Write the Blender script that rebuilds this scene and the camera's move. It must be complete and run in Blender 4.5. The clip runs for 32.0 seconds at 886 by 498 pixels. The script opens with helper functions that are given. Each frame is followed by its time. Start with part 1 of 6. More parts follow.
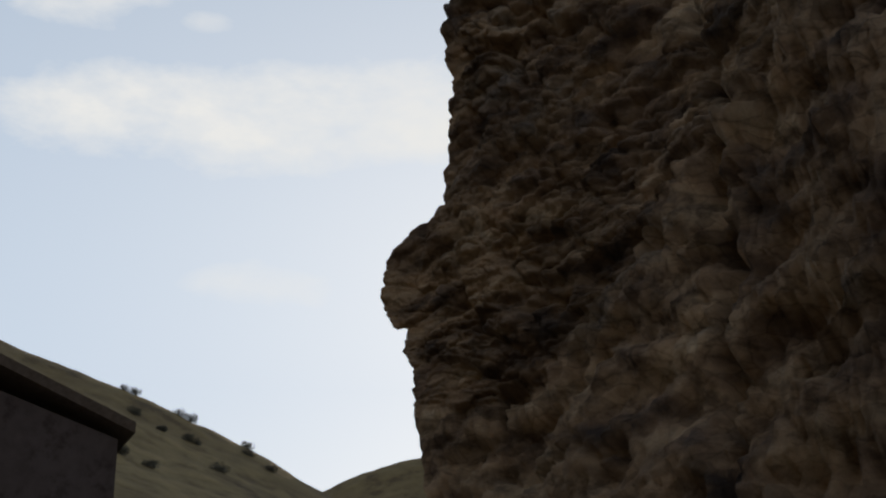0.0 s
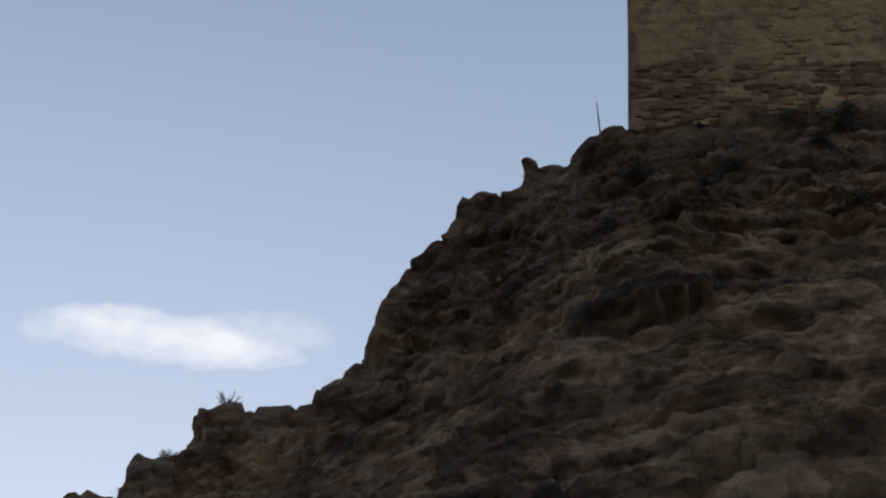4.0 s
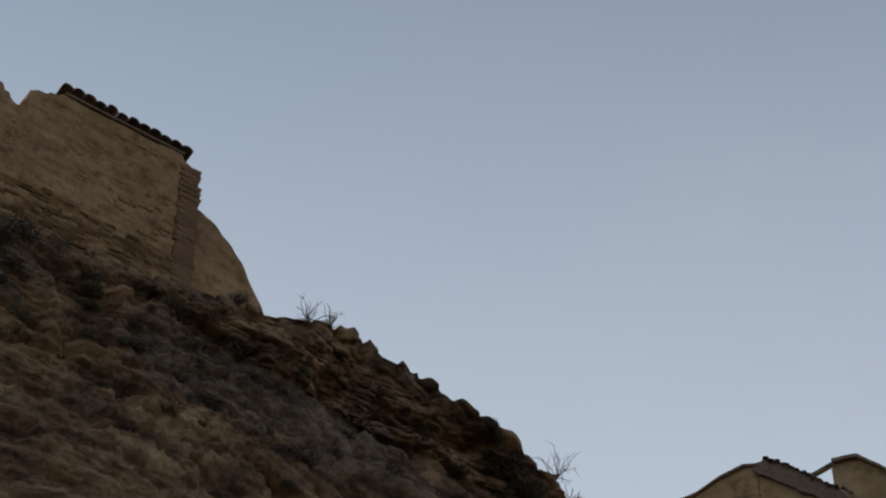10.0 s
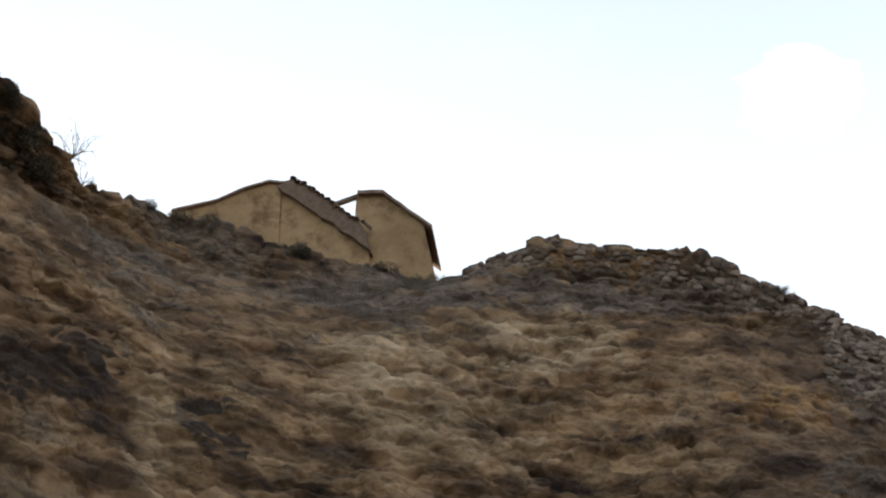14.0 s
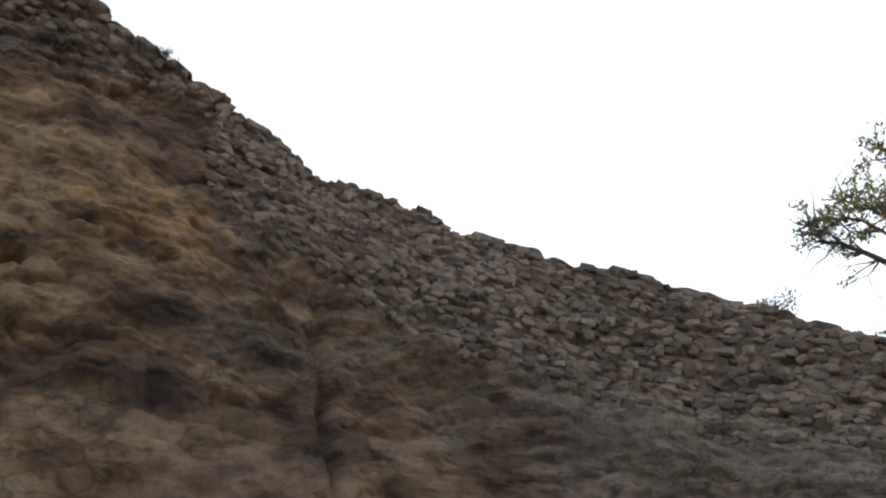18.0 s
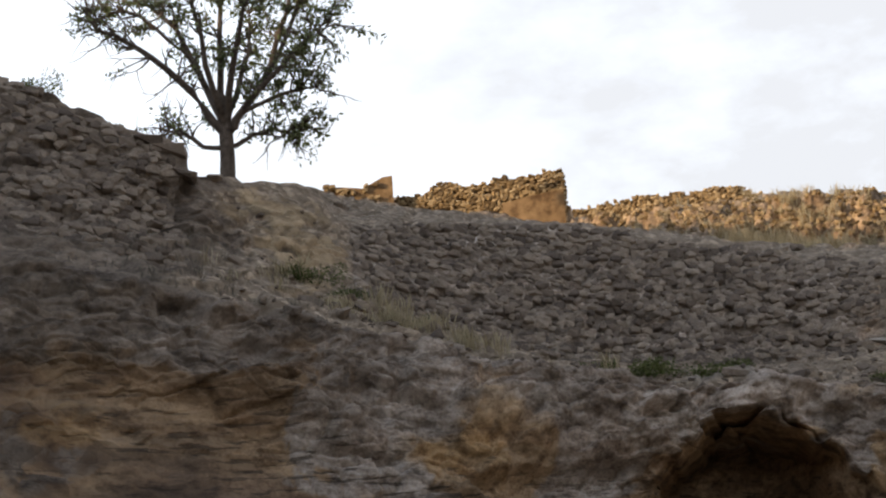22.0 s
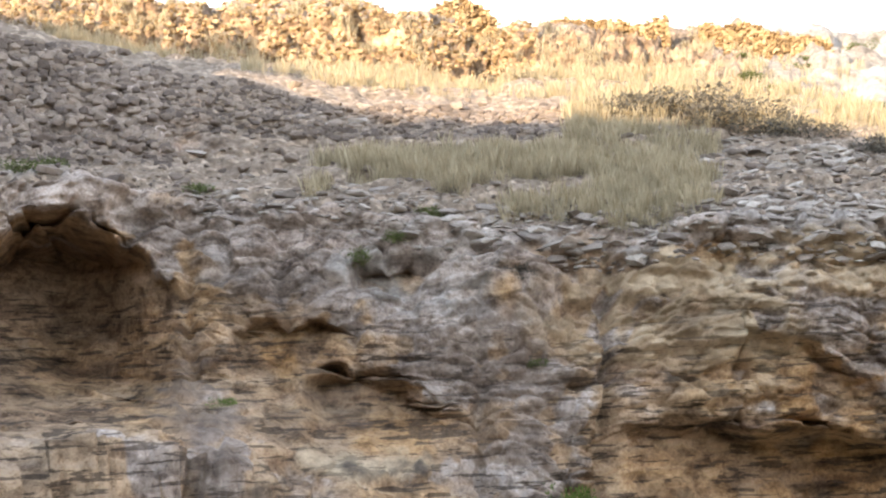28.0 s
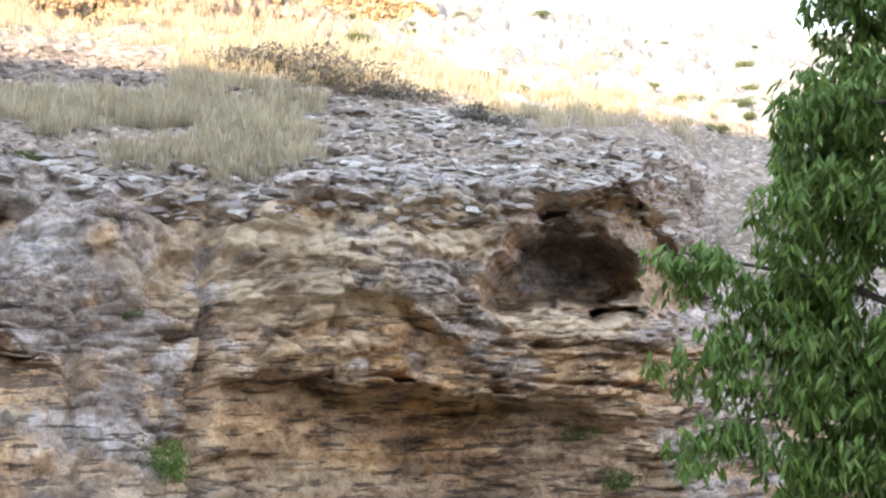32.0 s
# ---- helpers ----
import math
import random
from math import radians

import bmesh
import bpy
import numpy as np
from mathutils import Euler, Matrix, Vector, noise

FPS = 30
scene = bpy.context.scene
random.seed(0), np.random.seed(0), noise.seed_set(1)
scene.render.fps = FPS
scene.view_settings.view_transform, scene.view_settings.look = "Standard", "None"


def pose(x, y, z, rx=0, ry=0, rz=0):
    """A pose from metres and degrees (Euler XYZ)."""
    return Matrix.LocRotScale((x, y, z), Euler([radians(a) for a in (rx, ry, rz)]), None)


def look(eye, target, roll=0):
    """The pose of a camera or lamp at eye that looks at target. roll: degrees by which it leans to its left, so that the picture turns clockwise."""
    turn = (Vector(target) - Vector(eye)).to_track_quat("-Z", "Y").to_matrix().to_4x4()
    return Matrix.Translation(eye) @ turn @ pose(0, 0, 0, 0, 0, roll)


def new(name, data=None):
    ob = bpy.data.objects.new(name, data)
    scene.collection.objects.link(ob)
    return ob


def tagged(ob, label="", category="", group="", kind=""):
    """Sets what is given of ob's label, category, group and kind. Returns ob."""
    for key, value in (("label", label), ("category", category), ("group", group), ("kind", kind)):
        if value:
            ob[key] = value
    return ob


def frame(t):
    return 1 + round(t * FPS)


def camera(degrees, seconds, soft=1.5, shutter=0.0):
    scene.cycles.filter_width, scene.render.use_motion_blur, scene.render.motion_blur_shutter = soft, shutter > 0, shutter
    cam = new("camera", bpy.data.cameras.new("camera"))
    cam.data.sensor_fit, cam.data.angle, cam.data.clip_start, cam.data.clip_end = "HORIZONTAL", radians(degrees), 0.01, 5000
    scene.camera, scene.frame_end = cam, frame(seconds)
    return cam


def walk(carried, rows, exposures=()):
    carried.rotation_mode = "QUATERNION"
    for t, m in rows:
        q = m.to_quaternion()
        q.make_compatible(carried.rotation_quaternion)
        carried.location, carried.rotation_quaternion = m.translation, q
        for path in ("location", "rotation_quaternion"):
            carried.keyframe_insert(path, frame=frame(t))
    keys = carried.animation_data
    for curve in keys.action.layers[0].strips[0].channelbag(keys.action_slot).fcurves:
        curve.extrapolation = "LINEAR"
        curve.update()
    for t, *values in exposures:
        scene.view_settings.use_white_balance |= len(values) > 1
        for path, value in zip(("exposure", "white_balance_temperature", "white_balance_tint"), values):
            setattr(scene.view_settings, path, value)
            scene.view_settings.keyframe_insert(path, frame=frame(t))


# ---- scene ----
# ================= camera and its walk =================
cam = camera(29.28, 32.0, soft=2.2)
# seconds, place, turn
PATH = [
    (0.0, 0.00, 0.00, 1.60, 111.11, -0.24, 80.06),
    (0.2, 0.00, 0.00, 1.60, 112.12, -0.61, 78.55),
    (0.4, 0.00, 0.00, 1.60, 113.69, -0.06, 77.41),
    (0.5, 0.00, 0.00, 1.60, 114.43, 0.03, 77.01),
    (1.0, 0.00, 0.00, 1.60, 118.21, 0.36, 75.33),
    (1.5, 0.00, 0.00, 1.60, 121.62, 0.60, 73.74),
    (2.0, 0.00, 0.00, 1.60, 123.65, 0.87, 72.22),
    (2.5, 0.00, 0.00, 1.60, 126.07, 1.31, 70.99),
    (4.5, 0.00, 0.00, 1.60, 132.49, 1.40, 60.03),
    (5.0, 0.00, 0.00, 1.60, 134.49, 1.94, 57.55),
    (5.5, 0.00, 0.00, 1.60, 135.50, 1.88, 53.94),
    (6.0, 0.00, 0.00, 1.60, 135.18, 2.46, 50.60),
    (6.5, 0.00, 0.00, 1.60, 134.28, 2.38, 47.19),
    (7.0, 0.00, 0.00, 1.60, 133.66, 1.92, 44.62),
    (7.5, 0.00, 0.00, 1.60, 133.22, -0.10, 41.49),
    (8.0, 0.00, 0.00, 1.60, 133.09, 1.38, 37.78),
    (8.5, 0.00, 0.00, 1.60, 133.36, 0.77, 32.53),
    (9.0, 0.00, 0.00, 1.60, 134.54, 0.24, 27.32),
    (9.5, 0.00, 0.00, 1.60, 135.23, 0.91, 23.62),
    (10.0, 0.00, 0.00, 1.60, 133.41, 1.90, 22.04),
    (10.5, 0.00, 0.00, 1.60, 130.59, 2.08, 20.51),
    (11.0, 0.00, 0.00, 1.60, 128.69, 1.55, 17.23),
    (11.5, 0.00, 0.00, 1.60, 127.37, 1.11, 13.97),
    (12.0, 0.00, 0.00, 1.60, 125.45, 0.94, 11.77),
    (12.5, 0.00, 0.00, 1.60, 124.02, 1.40, 9.20),
    (13.0, 0.00, 0.00, 1.60, 124.44, 0.56, 5.80),
    (13.5, 0.00, 0.00, 1.60, 124.00, 1.42, 4.64),
    (15.5, 0.00, 9.58, 7.83, 118.30, 2.62, -4.52),
    (16.0, 0.00, 9.58, 7.83, 117.41, 2.96, -7.73),
    (16.5, 0.00, 9.58, 7.83, 116.39, 3.50, -10.70),
    (17.0, 0.00, 9.58, 7.83, 114.87, 2.51, -14.27),
    (17.5, 0.00, 9.58, 7.83, 113.17, 3.32, -19.40),
    (18.0, 0.00, 9.58, 7.83, 112.21, 4.10, -23.22),
    (18.5, 0.00, 9.58, 7.83, 110.70, 4.14, -26.83),
    (19.0, 0.00, 9.58, 7.83, 108.69, 4.09, -30.52),
    (19.5, 0.00, 9.58, 7.83, 107.12, 3.53, -34.65),
    (20.0, 0.00, 9.58, 7.83, 106.94, 2.66, -38.98),
    (20.5, 0.00, 9.58, 7.83, 106.78, 2.78, -42.01),
    (21.0, 0.00, 9.58, 7.83, 105.41, 2.46, -44.20),
    (21.5, 0.00, 9.58, 7.83, 103.91, 3.19, -46.27),
    (22.0, 0.00, 9.58, 7.83, 103.16, 3.99, -49.11),
    (22.5, 0.00, 9.58, 7.83, 104.10, 4.05, -50.77),
    (23.0, 0.00, 9.58, 7.83, 103.98, 3.95, -51.83),
    (23.5, 0.00, 9.58, 7.83, 104.41, 2.11, -54.87),
    (24.0, 0.00, 9.58, 7.83, 104.59, 0.99, -59.83),
    (24.5, 0.00, 9.58, 7.83, 104.49, 1.47, -63.11),
    (25.0, 0.00, 9.58, 7.83, 103.83, 1.78, -65.23),
    (25.5, 0.00, 9.58, 7.83, 102.19, 1.64, -66.12),
    (26.0, 0.00, 9.58, 7.83, 99.83, 1.83, -67.55),
    (26.5, 0.00, 9.58, 7.83, 98.11, 1.82, -68.38),
    (28.5, 0.00, 9.58, 7.83, 94.32, 1.84, -74.45),
    (29.0, 0.00, 9.58, 7.83, 93.55, 1.96, -76.75),
    (29.5, 0.00, 9.58, 7.83, 92.85, 2.30, -78.30),
    (30.0, 0.00, 9.58, 7.83, 93.38, 2.07, -79.71),
    (30.5, 0.00, 9.58, 7.83, 93.44, 1.51, -81.55),
    (31.0, 0.00, 9.58, 7.83, 93.30, 0.96, -83.46),
    (31.5, 0.00, 9.58, 7.83, 93.35, 0.59, -84.11),
    (32.0, 0.00, 9.58, 7.83, 93.44, 0.58, -86.04),
]
EXPOSURES = [(0.0, -0.38, 7000, 8), (1.0, -0.55, 6600, 10), (2.5, -0.15, 6500, 10), (4.5, -0.15, 6600, 10), (5.5, -0.1, 6700, 10), (6.0, 0.4, 6900, 10), (7.0, 1.25, 7800, 12), (8.0, 2.0, 8200, 10),
             (8.6, 1.7, 8500, 10), (9.2, 0.85, 8500, 10), (10.0, -0.08, 7500, 10), (11.0, -0.28, 6700, 8), (12.0, 0.05, 7000, 10), (13.0, 0.55, 7800, 10), (13.5, 0.8, 7900, 10), (15.5, 1.85, 8200, 10),
             (17.0, 1.8, 8400, 10), (18.5, 0.65, 7900, 13), (19.0, 0.55, 7900, 14), (20.0, 0.8, 7900, 14), (21.0, 0.75, 7900, 13), (22.0, 0.9, 7900, 12), (23.0, 1.25, 7900, 10), (24.0, 0.62, 7900, 12), (24.5, 0.4, 7800, 12), (25.5, 0.25, 7800, 13), (26.0, 0.5, 7800, 13), (26.5, 1.05, 7900, 13), (28.5, 2.8, 7200, 12), (32.0, 2.98, 6700, 11)]
walk(cam, [(t, pose(*p)) for t, *p in PATH], EXPOSURES)

# ================= sky, sun =================
SUN_AZ, SUN_EL = radians(-75), radians(14.2)
world = bpy.data.worlds.new("sky")
scene.world = world
world.use_nodes = True


# clouds: bearing, height over the horizon, half width, half height (degrees), density
CLOUDS = [(-83.2, 25.5, 5.6, 2.0, 1.0), (-90.3, 25.0, 6.5, 1.8, 1.0), (-93.5, 29.8, 4.2, 1.7, 0.95), (-89.2, 28.4, 1.0, 0.45, 0.6), (-86.6, 19.7, 2.6, 0.8, 0.5), (-73.3, 37.5, 4.8, 1.0, 0.9), (-69.0, 38.0, 3.0, 0.8, 0.5), (13.2, 36.5, 2.2, 1.9, 1.0), (14.0, 32.5, 1.8, 1.0, 0.6), (27.0, 28.0, 9.5, 6.5, 0.45)]


def sky():
    nt = world.node_tree
    n, l = nt.nodes, nt.links
    n.clear()
    out, bg = n.new("ShaderNodeOutputWorld"), n.new("ShaderNodeBackground")
    tex = n.new("ShaderNodeTexSky")
    tex.sky_type, tex.sun_disc = "NISHITA", False
    tex.sun_elevation, tex.sun_rotation = SUN_EL, SUN_AZ
    tex.air_density, tex.dust_density, tex.ozone_density = 1.0, 0.7, 1.5
    co = n.new("ShaderNodeTexCoord").outputs["Generated"]

    def math_node(op, a, b, c=None):
        m = n.new("ShaderNodeMath")
        m.operation = op
        for socket, v in zip(m.inputs, (a, b, c)):
            if isinstance(v, (int, float)):
                socket.default_value = v
            elif v is not None:
                l.new(v, socket)
        return m.outputs[0]

    def dot(v):
        d = n.new("ShaderNodeVectorMath")
        d.operation = "DOT_PRODUCT"
        d.inputs[1].default_value = v
        l.new(co, d.inputs[0])
        return d.outputs["Value"]

    def billow(scale, stretch, detail=9.0):
        mp = n.new("ShaderNodeMapping")
        mp.inputs["Scale"].default_value = (1, 1, stretch)
        l.new(co, mp.inputs["Vector"])
        t = n.new("ShaderNodeTexNoise")
        t.inputs["Scale"].default_value, t.inputs["Detail"].default_value, t.inputs["Roughness"].default_value = scale, detail, 0.58
        l.new(mp.outputs["Vector"], t.inputs["Vector"])
        return t.outputs["Fac"]

    # thin haze over the whole sky, a veil of cloud in the east, and single clouds in the west
    puff = billow(14, 2.2)
    veil = math_node("MULTIPLY_ADD", dot((1, 0, 0)), 0.5, billow(2.3, 2.0))
    veil = math_node("MULTIPLY_ADD", puff, 0.35, veil)
    veil = math_node("MULTIPLY_ADD", veil, 3.2, -2.45)
    veil = math_node("MINIMUM", math_node("MAXIMUM", veil, 0.0), 1.0)
    cover = 0.0
    for az, el, w, h, dense in CLOUDS:
        a, e = radians(az), radians(el)
        across = dot((math.cos(a), -math.sin(a), 0))
        up = dot((-math.sin(a) * math.sin(e), -math.cos(a) * math.sin(e), math.cos(e)))
        ahead = dot((math.sin(a) * math.cos(e), math.cos(a) * math.cos(e), math.sin(e)))
        x = math_node("DIVIDE", across, math.sin(radians(w)))
        y = math_node("DIVIDE", up, math.sin(radians(h)))
        q = math_node("ADD", math_node("MULTIPLY", x, x), math_node("MULTIPLY", y, y))
        body = math_node("MULTIPLY", math_node("SUBTRACT", math_node("MULTIPLY_ADD", puff, 3.4, -0.8), q), 0.85)
        body = math_node("MULTIPLY", math_node("MINIMUM", math_node("MAXIMUM", body, 0.0), 1.0), math_node("GREATER_THAN", ahead, 0.3))
        cover = math_node("MAXIMUM", cover, math_node("MULTIPLY", body, dense))
    haze = n.new("ShaderNodeMix")
    haze.data_type = "RGBA"
    l.new(math_node("MINIMUM", math_node("MULTIPLY_ADD", dot((0, 0, 1)), -1.25, 1.2), 0.85), haze.inputs["Factor"])
    l.new(tex.outputs["Color"], haze.inputs[6])
    haze.inputs[7].default_value = (4.7, 5.7, 7.4, 1)
    # a bright thin veil over the castle hill
    a, e = radians(-18.5), radians(36)
    near = dot((math.sin(a) * math.cos(e), math.cos(a) * math.cos(e), math.sin(e)))
    near = math_node("MAXIMUM", math_node("MULTIPLY_ADD", near, 9.0, -8.0), 0.0)
    near = math_node("MULTIPLY", math_node("MULTIPLY", near, near), math_node("MULTIPLY_ADD", billow(3.0, 1.0), 0.25, 0.0))
    bright = n.new("ShaderNodeMix")
    bright.data_type = "RGBA"
    l.new(near, bright.inputs["Factor"])
    l.new(haze.outputs[2], bright.inputs[6])
    bright.inputs[7].default_value = (4.6, 4.95, 5.5, 1)
    mix = n.new("ShaderNodeMix")
    mix.data_type = "RGBA"
    l.new(cover, mix.inputs["Factor"])
    thin = n.new("ShaderNodeMix")
    thin.data_type = "RGBA"
    l.new(veil, thin.inputs["Factor"])
    l.new(bright.outputs[2], thin.inputs[6])
    thin.inputs[7].default_value = (2.75, 3.2, 3.95, 1)
    l.new(thin.outputs[2], mix.inputs[6])
    mix.inputs[7].default_value = (6.9, 7.1, 7.5, 1)
    l.new(mix.outputs[2], bg.inputs["Color"])
    bg.inputs["Strength"].default_value = 0.15
    l.new(bg.outputs["Background"], out.inputs["Surface"])


sky()
sun = new("sun", bpy.data.lights.new("sun", "SUN"))
sun.data.energy, sun.data.angle, sun.data.color = 2.65, radians(0.6), (1.0, 0.84, 0.64)
toward = Vector((math.sin(SUN_AZ) * math.cos(SUN_EL), math.cos(SUN_AZ) * math.cos(SUN_EL), math.sin(SUN_EL)))
sun.matrix_world = look(toward * 200, (0, 0, 0))


# ================= materials =================
def material(name, rough=0.9):
    m = bpy.data.materials.new(name)
    m.use_nodes = True
    bsdf = m.node_tree.nodes["Principled BSDF"]
    bsdf.inputs["Roughness"].default_value = rough
    bsdf.inputs["Specular IOR Level"].default_value = 0.25
    return m, m.node_tree.nodes, m.node_tree.links, bsdf


def noise_node(n, l, vec, scale, detail=6.0, rough=0.6):
    t = n.new("ShaderNodeTexNoise")
    t.inputs["Scale"].default_value, t.inputs["Detail"].default_value, t.inputs["Roughness"].default_value = scale, detail, rough
    l.new(vec, t.inputs["Vector"])
    return t.outputs["Fac"]


def ramp_node(n, l, fac, stops):
    r = n.new("ShaderNodeValToRGB")
    e = r.color_ramp.elements
    while len(e) < len(stops):
        e.new(0.5)
    for k, (p, c) in zip(e, stops):
        k.position, k.color = p, (*c, 1)
    l.new(fac, r.inputs["Fac"])
    return r.outputs["Color"]


def mix_node(n, l, fac, a, b, mode="MIX"):
    m = n.new("ShaderNodeMix")
    m.data_type, m.blend_type = "RGBA", mode
    for socket, v in ((m.inputs["Factor"], fac), (m.inputs[6], a), (m.inputs[7], b)):
        if isinstance(v, (int, float)):
            socket.default_value = v
        elif isinstance(v, tuple):
            socket.default_value = (*v, 1)
        else:
            l.new(v, socket)
    return m.outputs[2]


def bump_node(n, l, bsdf, height, strength, distance):
    b = n.new("ShaderNodeBump")
    b.inputs["Strength"].default_value, b.inputs["Distance"].default_value = strength, distance
    l.new(height, b.inputs["Height"])
    l.new(b.outputs["Normal"], bsdf.inputs["Normal"])


def sum_node(n, l, op, a, b, c=None):
    m = n.new("ShaderNodeMath")
    m.operation = op
    for socket, v in zip(m.inputs, (a, b, c)):
        if isinstance(v, (int, float)):
            socket.default_value = v
        elif v is not None:
            l.new(v, socket)
    return m.outputs[0]


def stretched(n, l, co, flat, tall):
    mp = n.new("ShaderNodeMapping")
    mp.inputs["Scale"].default_value = (flat, flat, tall)
    l.new(co, mp.inputs["Vector"])
    return mp.outputs["Vector"]


def rock_material():
    """Ochre conglomerate with a grey weathered skin, bedded in the east, and dry soil where it lies flatter."""
    m, n, l, bsdf = material("rock_face", 0.95)
    co = n.new("ShaderNodeTexCoord").outputs["Object"]
    at = n.new("ShaderNodeAttribute")
    at.attribute_name = "skin"
    sep = n.new("ShaderNodeSeparateColor")
    l.new(at.outputs["Color"], sep.inputs["Color"])
    grey_at, soil_at, bed_at = sep.outputs["Red"], sep.outputs["Green"], sep.outputs["Blue"]
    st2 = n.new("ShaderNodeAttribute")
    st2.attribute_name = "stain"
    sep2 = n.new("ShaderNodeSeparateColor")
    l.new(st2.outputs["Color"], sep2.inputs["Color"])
    stain_shade_at, east_at, tan_at = sep2.outputs["Red"], sep2.outputs["Green"], sep2.outputs["Blue"]
    patch = noise_node(n, l, co, 0.3, 6, 0.62)
    lump = noise_node(n, l, stretched(n, l, co, 0.7, 1.35), 1.0, 5, 0.55)
    grain = noise_node(n, l, co, 5.0, 8, 0.7)
    fine = noise_node(n, l, co, 20.0, 4, 0.7)
    beds = noise_node(n, l, stretched(n, l, co, 0.22, 2.4), 1.0, 6, 0.6)
    dashes = noise_node(n, l, stretched(n, l, co, 1.5, 13.0), 1.0, 3, 0.55)
    pebble = n.new("ShaderNodeTexVoronoi")
    pebble.inputs["Scale"].default_value = 3.2
    l.new(co, pebble.inputs["Vector"])
    # bare rock: red-brown and blotched in the west, ochre in beds in the east
    west = ramp_node(n, l, lump, [(0.3, (0.035, 0.028, 0.026)), (0.42, (0.095, 0.064, 0.048)), (0.54, (0.18, 0.12, 0.08)), (0.72, (0.28, 0.198, 0.132))])
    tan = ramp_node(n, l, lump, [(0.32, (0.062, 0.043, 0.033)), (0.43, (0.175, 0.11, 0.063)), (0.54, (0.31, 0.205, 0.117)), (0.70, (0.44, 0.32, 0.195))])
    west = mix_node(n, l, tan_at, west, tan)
    tone = sum_node(n, l, "MULTIPLY_ADD", grain, 0.3, sum_node(n, l, "MULTIPLY", beds, 0.7))
    east = ramp_node(n, l, tone, [(0.34, (0.135, 0.083, 0.052)), (0.45, (0.27, 0.178, 0.11)), (0.55, (0.37, 0.258, 0.165)), (0.68, (0.32, 0.248, 0.19))])
    col = mix_node(n, l, east_at, west, east)
    # the grey weathered skin
    grey_w = ramp_node(n, l, grain, [(0.3, (0.10, 0.077, 0.06)), (0.7, (0.205, 0.16, 0.126))])
    grey_e = ramp_node(n, l, sum_node(n, l, "MULTIPLY_ADD", lump, 0.5, sum_node(n, l, "MULTIPLY", grain, 0.5)), [(0.34, (0.145, 0.108, 0.088)), (0.46, (0.27, 0.213, 0.174)), (0.56, (0.35, 0.292, 0.25)), (0.68, (0.45, 0.40, 0.365))])
    grey = mix_node(n, l, east_at, grey_w, grey_e)
    edge = sum_node(n, l, "ADD", sum_node(n, l, "MULTIPLY_ADD", lump, 0.45, sum_node(n, l, "MULTIPLY", patch, 0.55)), grey_at)
    col = mix_node(n, l, ramp_node(n, l, edge, [(0.76, (0, 0, 0)), (0.84, (1, 1, 1))]), col, grey)
    # dark open joints between the beds
    joint = ramp_node(n, l, sum_node(n, l, "MULTIPLY_ADD", bed_at, -0.14, dashes), [(0.27, (1, 1, 1)), (0.295, (0, 0, 0))])
    # washes of orange and of pale tan
    wa = n.new("ShaderNodeAttribute")
    wa.attribute_name = "wash"
    sep3 = n.new("ShaderNodeSeparateColor")
    l.new(wa.outputs["Color"], sep3.inputs["Color"])
    ochre = ramp_node(n, l, tone, [(0.36, (0.17, 0.088, 0.036)), (0.47, (0.34, 0.19, 0.078)), (0.58, (0.47, 0.295, 0.14))])
    cream = ramp_node(n, l, lump, [(0.32, (0.19, 0.14, 0.09)), (0.45, (0.38, 0.285, 0.185)), (0.62, (0.52, 0.41, 0.28))])
    col = mix_node(n, l, sum_node(n, l, "MULTIPLY", sep3.outputs["Red"], 0.8), col, ochre)
    col = mix_node(n, l, sum_node(n, l, "MULTIPLY", sep3.outputs["Green"], 0.75), col, cream)
    joint = sum_node(n, l, "MULTIPLY", joint, sum_node(n, l, "MULTIPLY_ADD", bed_at, 0.75, 0.25))
    col = mix_node(n, l, sum_node(n, l, "MULTIPLY", joint, 0.75), col, (0.05, 0.036, 0.026))
    speck = ramp_node(n, l, grain, [(0.36, (0.6, 0.58, 0.56)), (0.5, (1, 1, 1)), (0.68, (1.12, 1.12, 1.12))])
    col = mix_node(n, l, sum_node(n, l, "MULTIPLY_ADD", east_at, 0.45, 0.3), col, speck, "MULTIPLY")
    grit = ramp_node(n, l, fine, [(0.36, (0.72, 0.7, 0.68)), (0.47, (1, 1, 1)), (0.66, (1.3, 1.28, 1.25))])
    col = mix_node(n, l, sum_node(n, l, "MULTIPLY_ADD", east_at, 0.35, 0.15), col, grit, "MULTIPLY")
    shift = n.new("ShaderNodeTexNoise")
    shift.inputs["Scale"].default_value, shift.inputs["Detail"].default_value = 2.2, 3.0
    l.new(co, shift.inputs["Vector"])
    moved = n.new("ShaderNodeVectorMath")
    moved.operation = "MULTIPLY_ADD"
    l.new(shift.outputs["Color"], moved.inputs[0])
    moved.inputs[1].default_value = (0.3, 0.3, 0.2)
    l.new(co, moved.inputs[2])
    for flat, tall, low, high in ((0.75, 1.5, 0.62, 1.22), (1.9, 4.0, 0.66, 1.22)):
        vec = stretched(n, l, moved.outputs["Vector"], flat, tall)
        rim, cell = n.new("ShaderNodeTexVoronoi"), n.new("ShaderNodeTexVoronoi")
        rim.feature = "DISTANCE_TO_EDGE"
        for tex in (rim, cell):
            tex.inputs["Scale"].default_value = 1.0
            l.new(vec, tex.inputs["Vector"])
        one = n.new("ShaderNodeSeparateColor")
        l.new(cell.outputs["Color"], one.inputs["Color"])
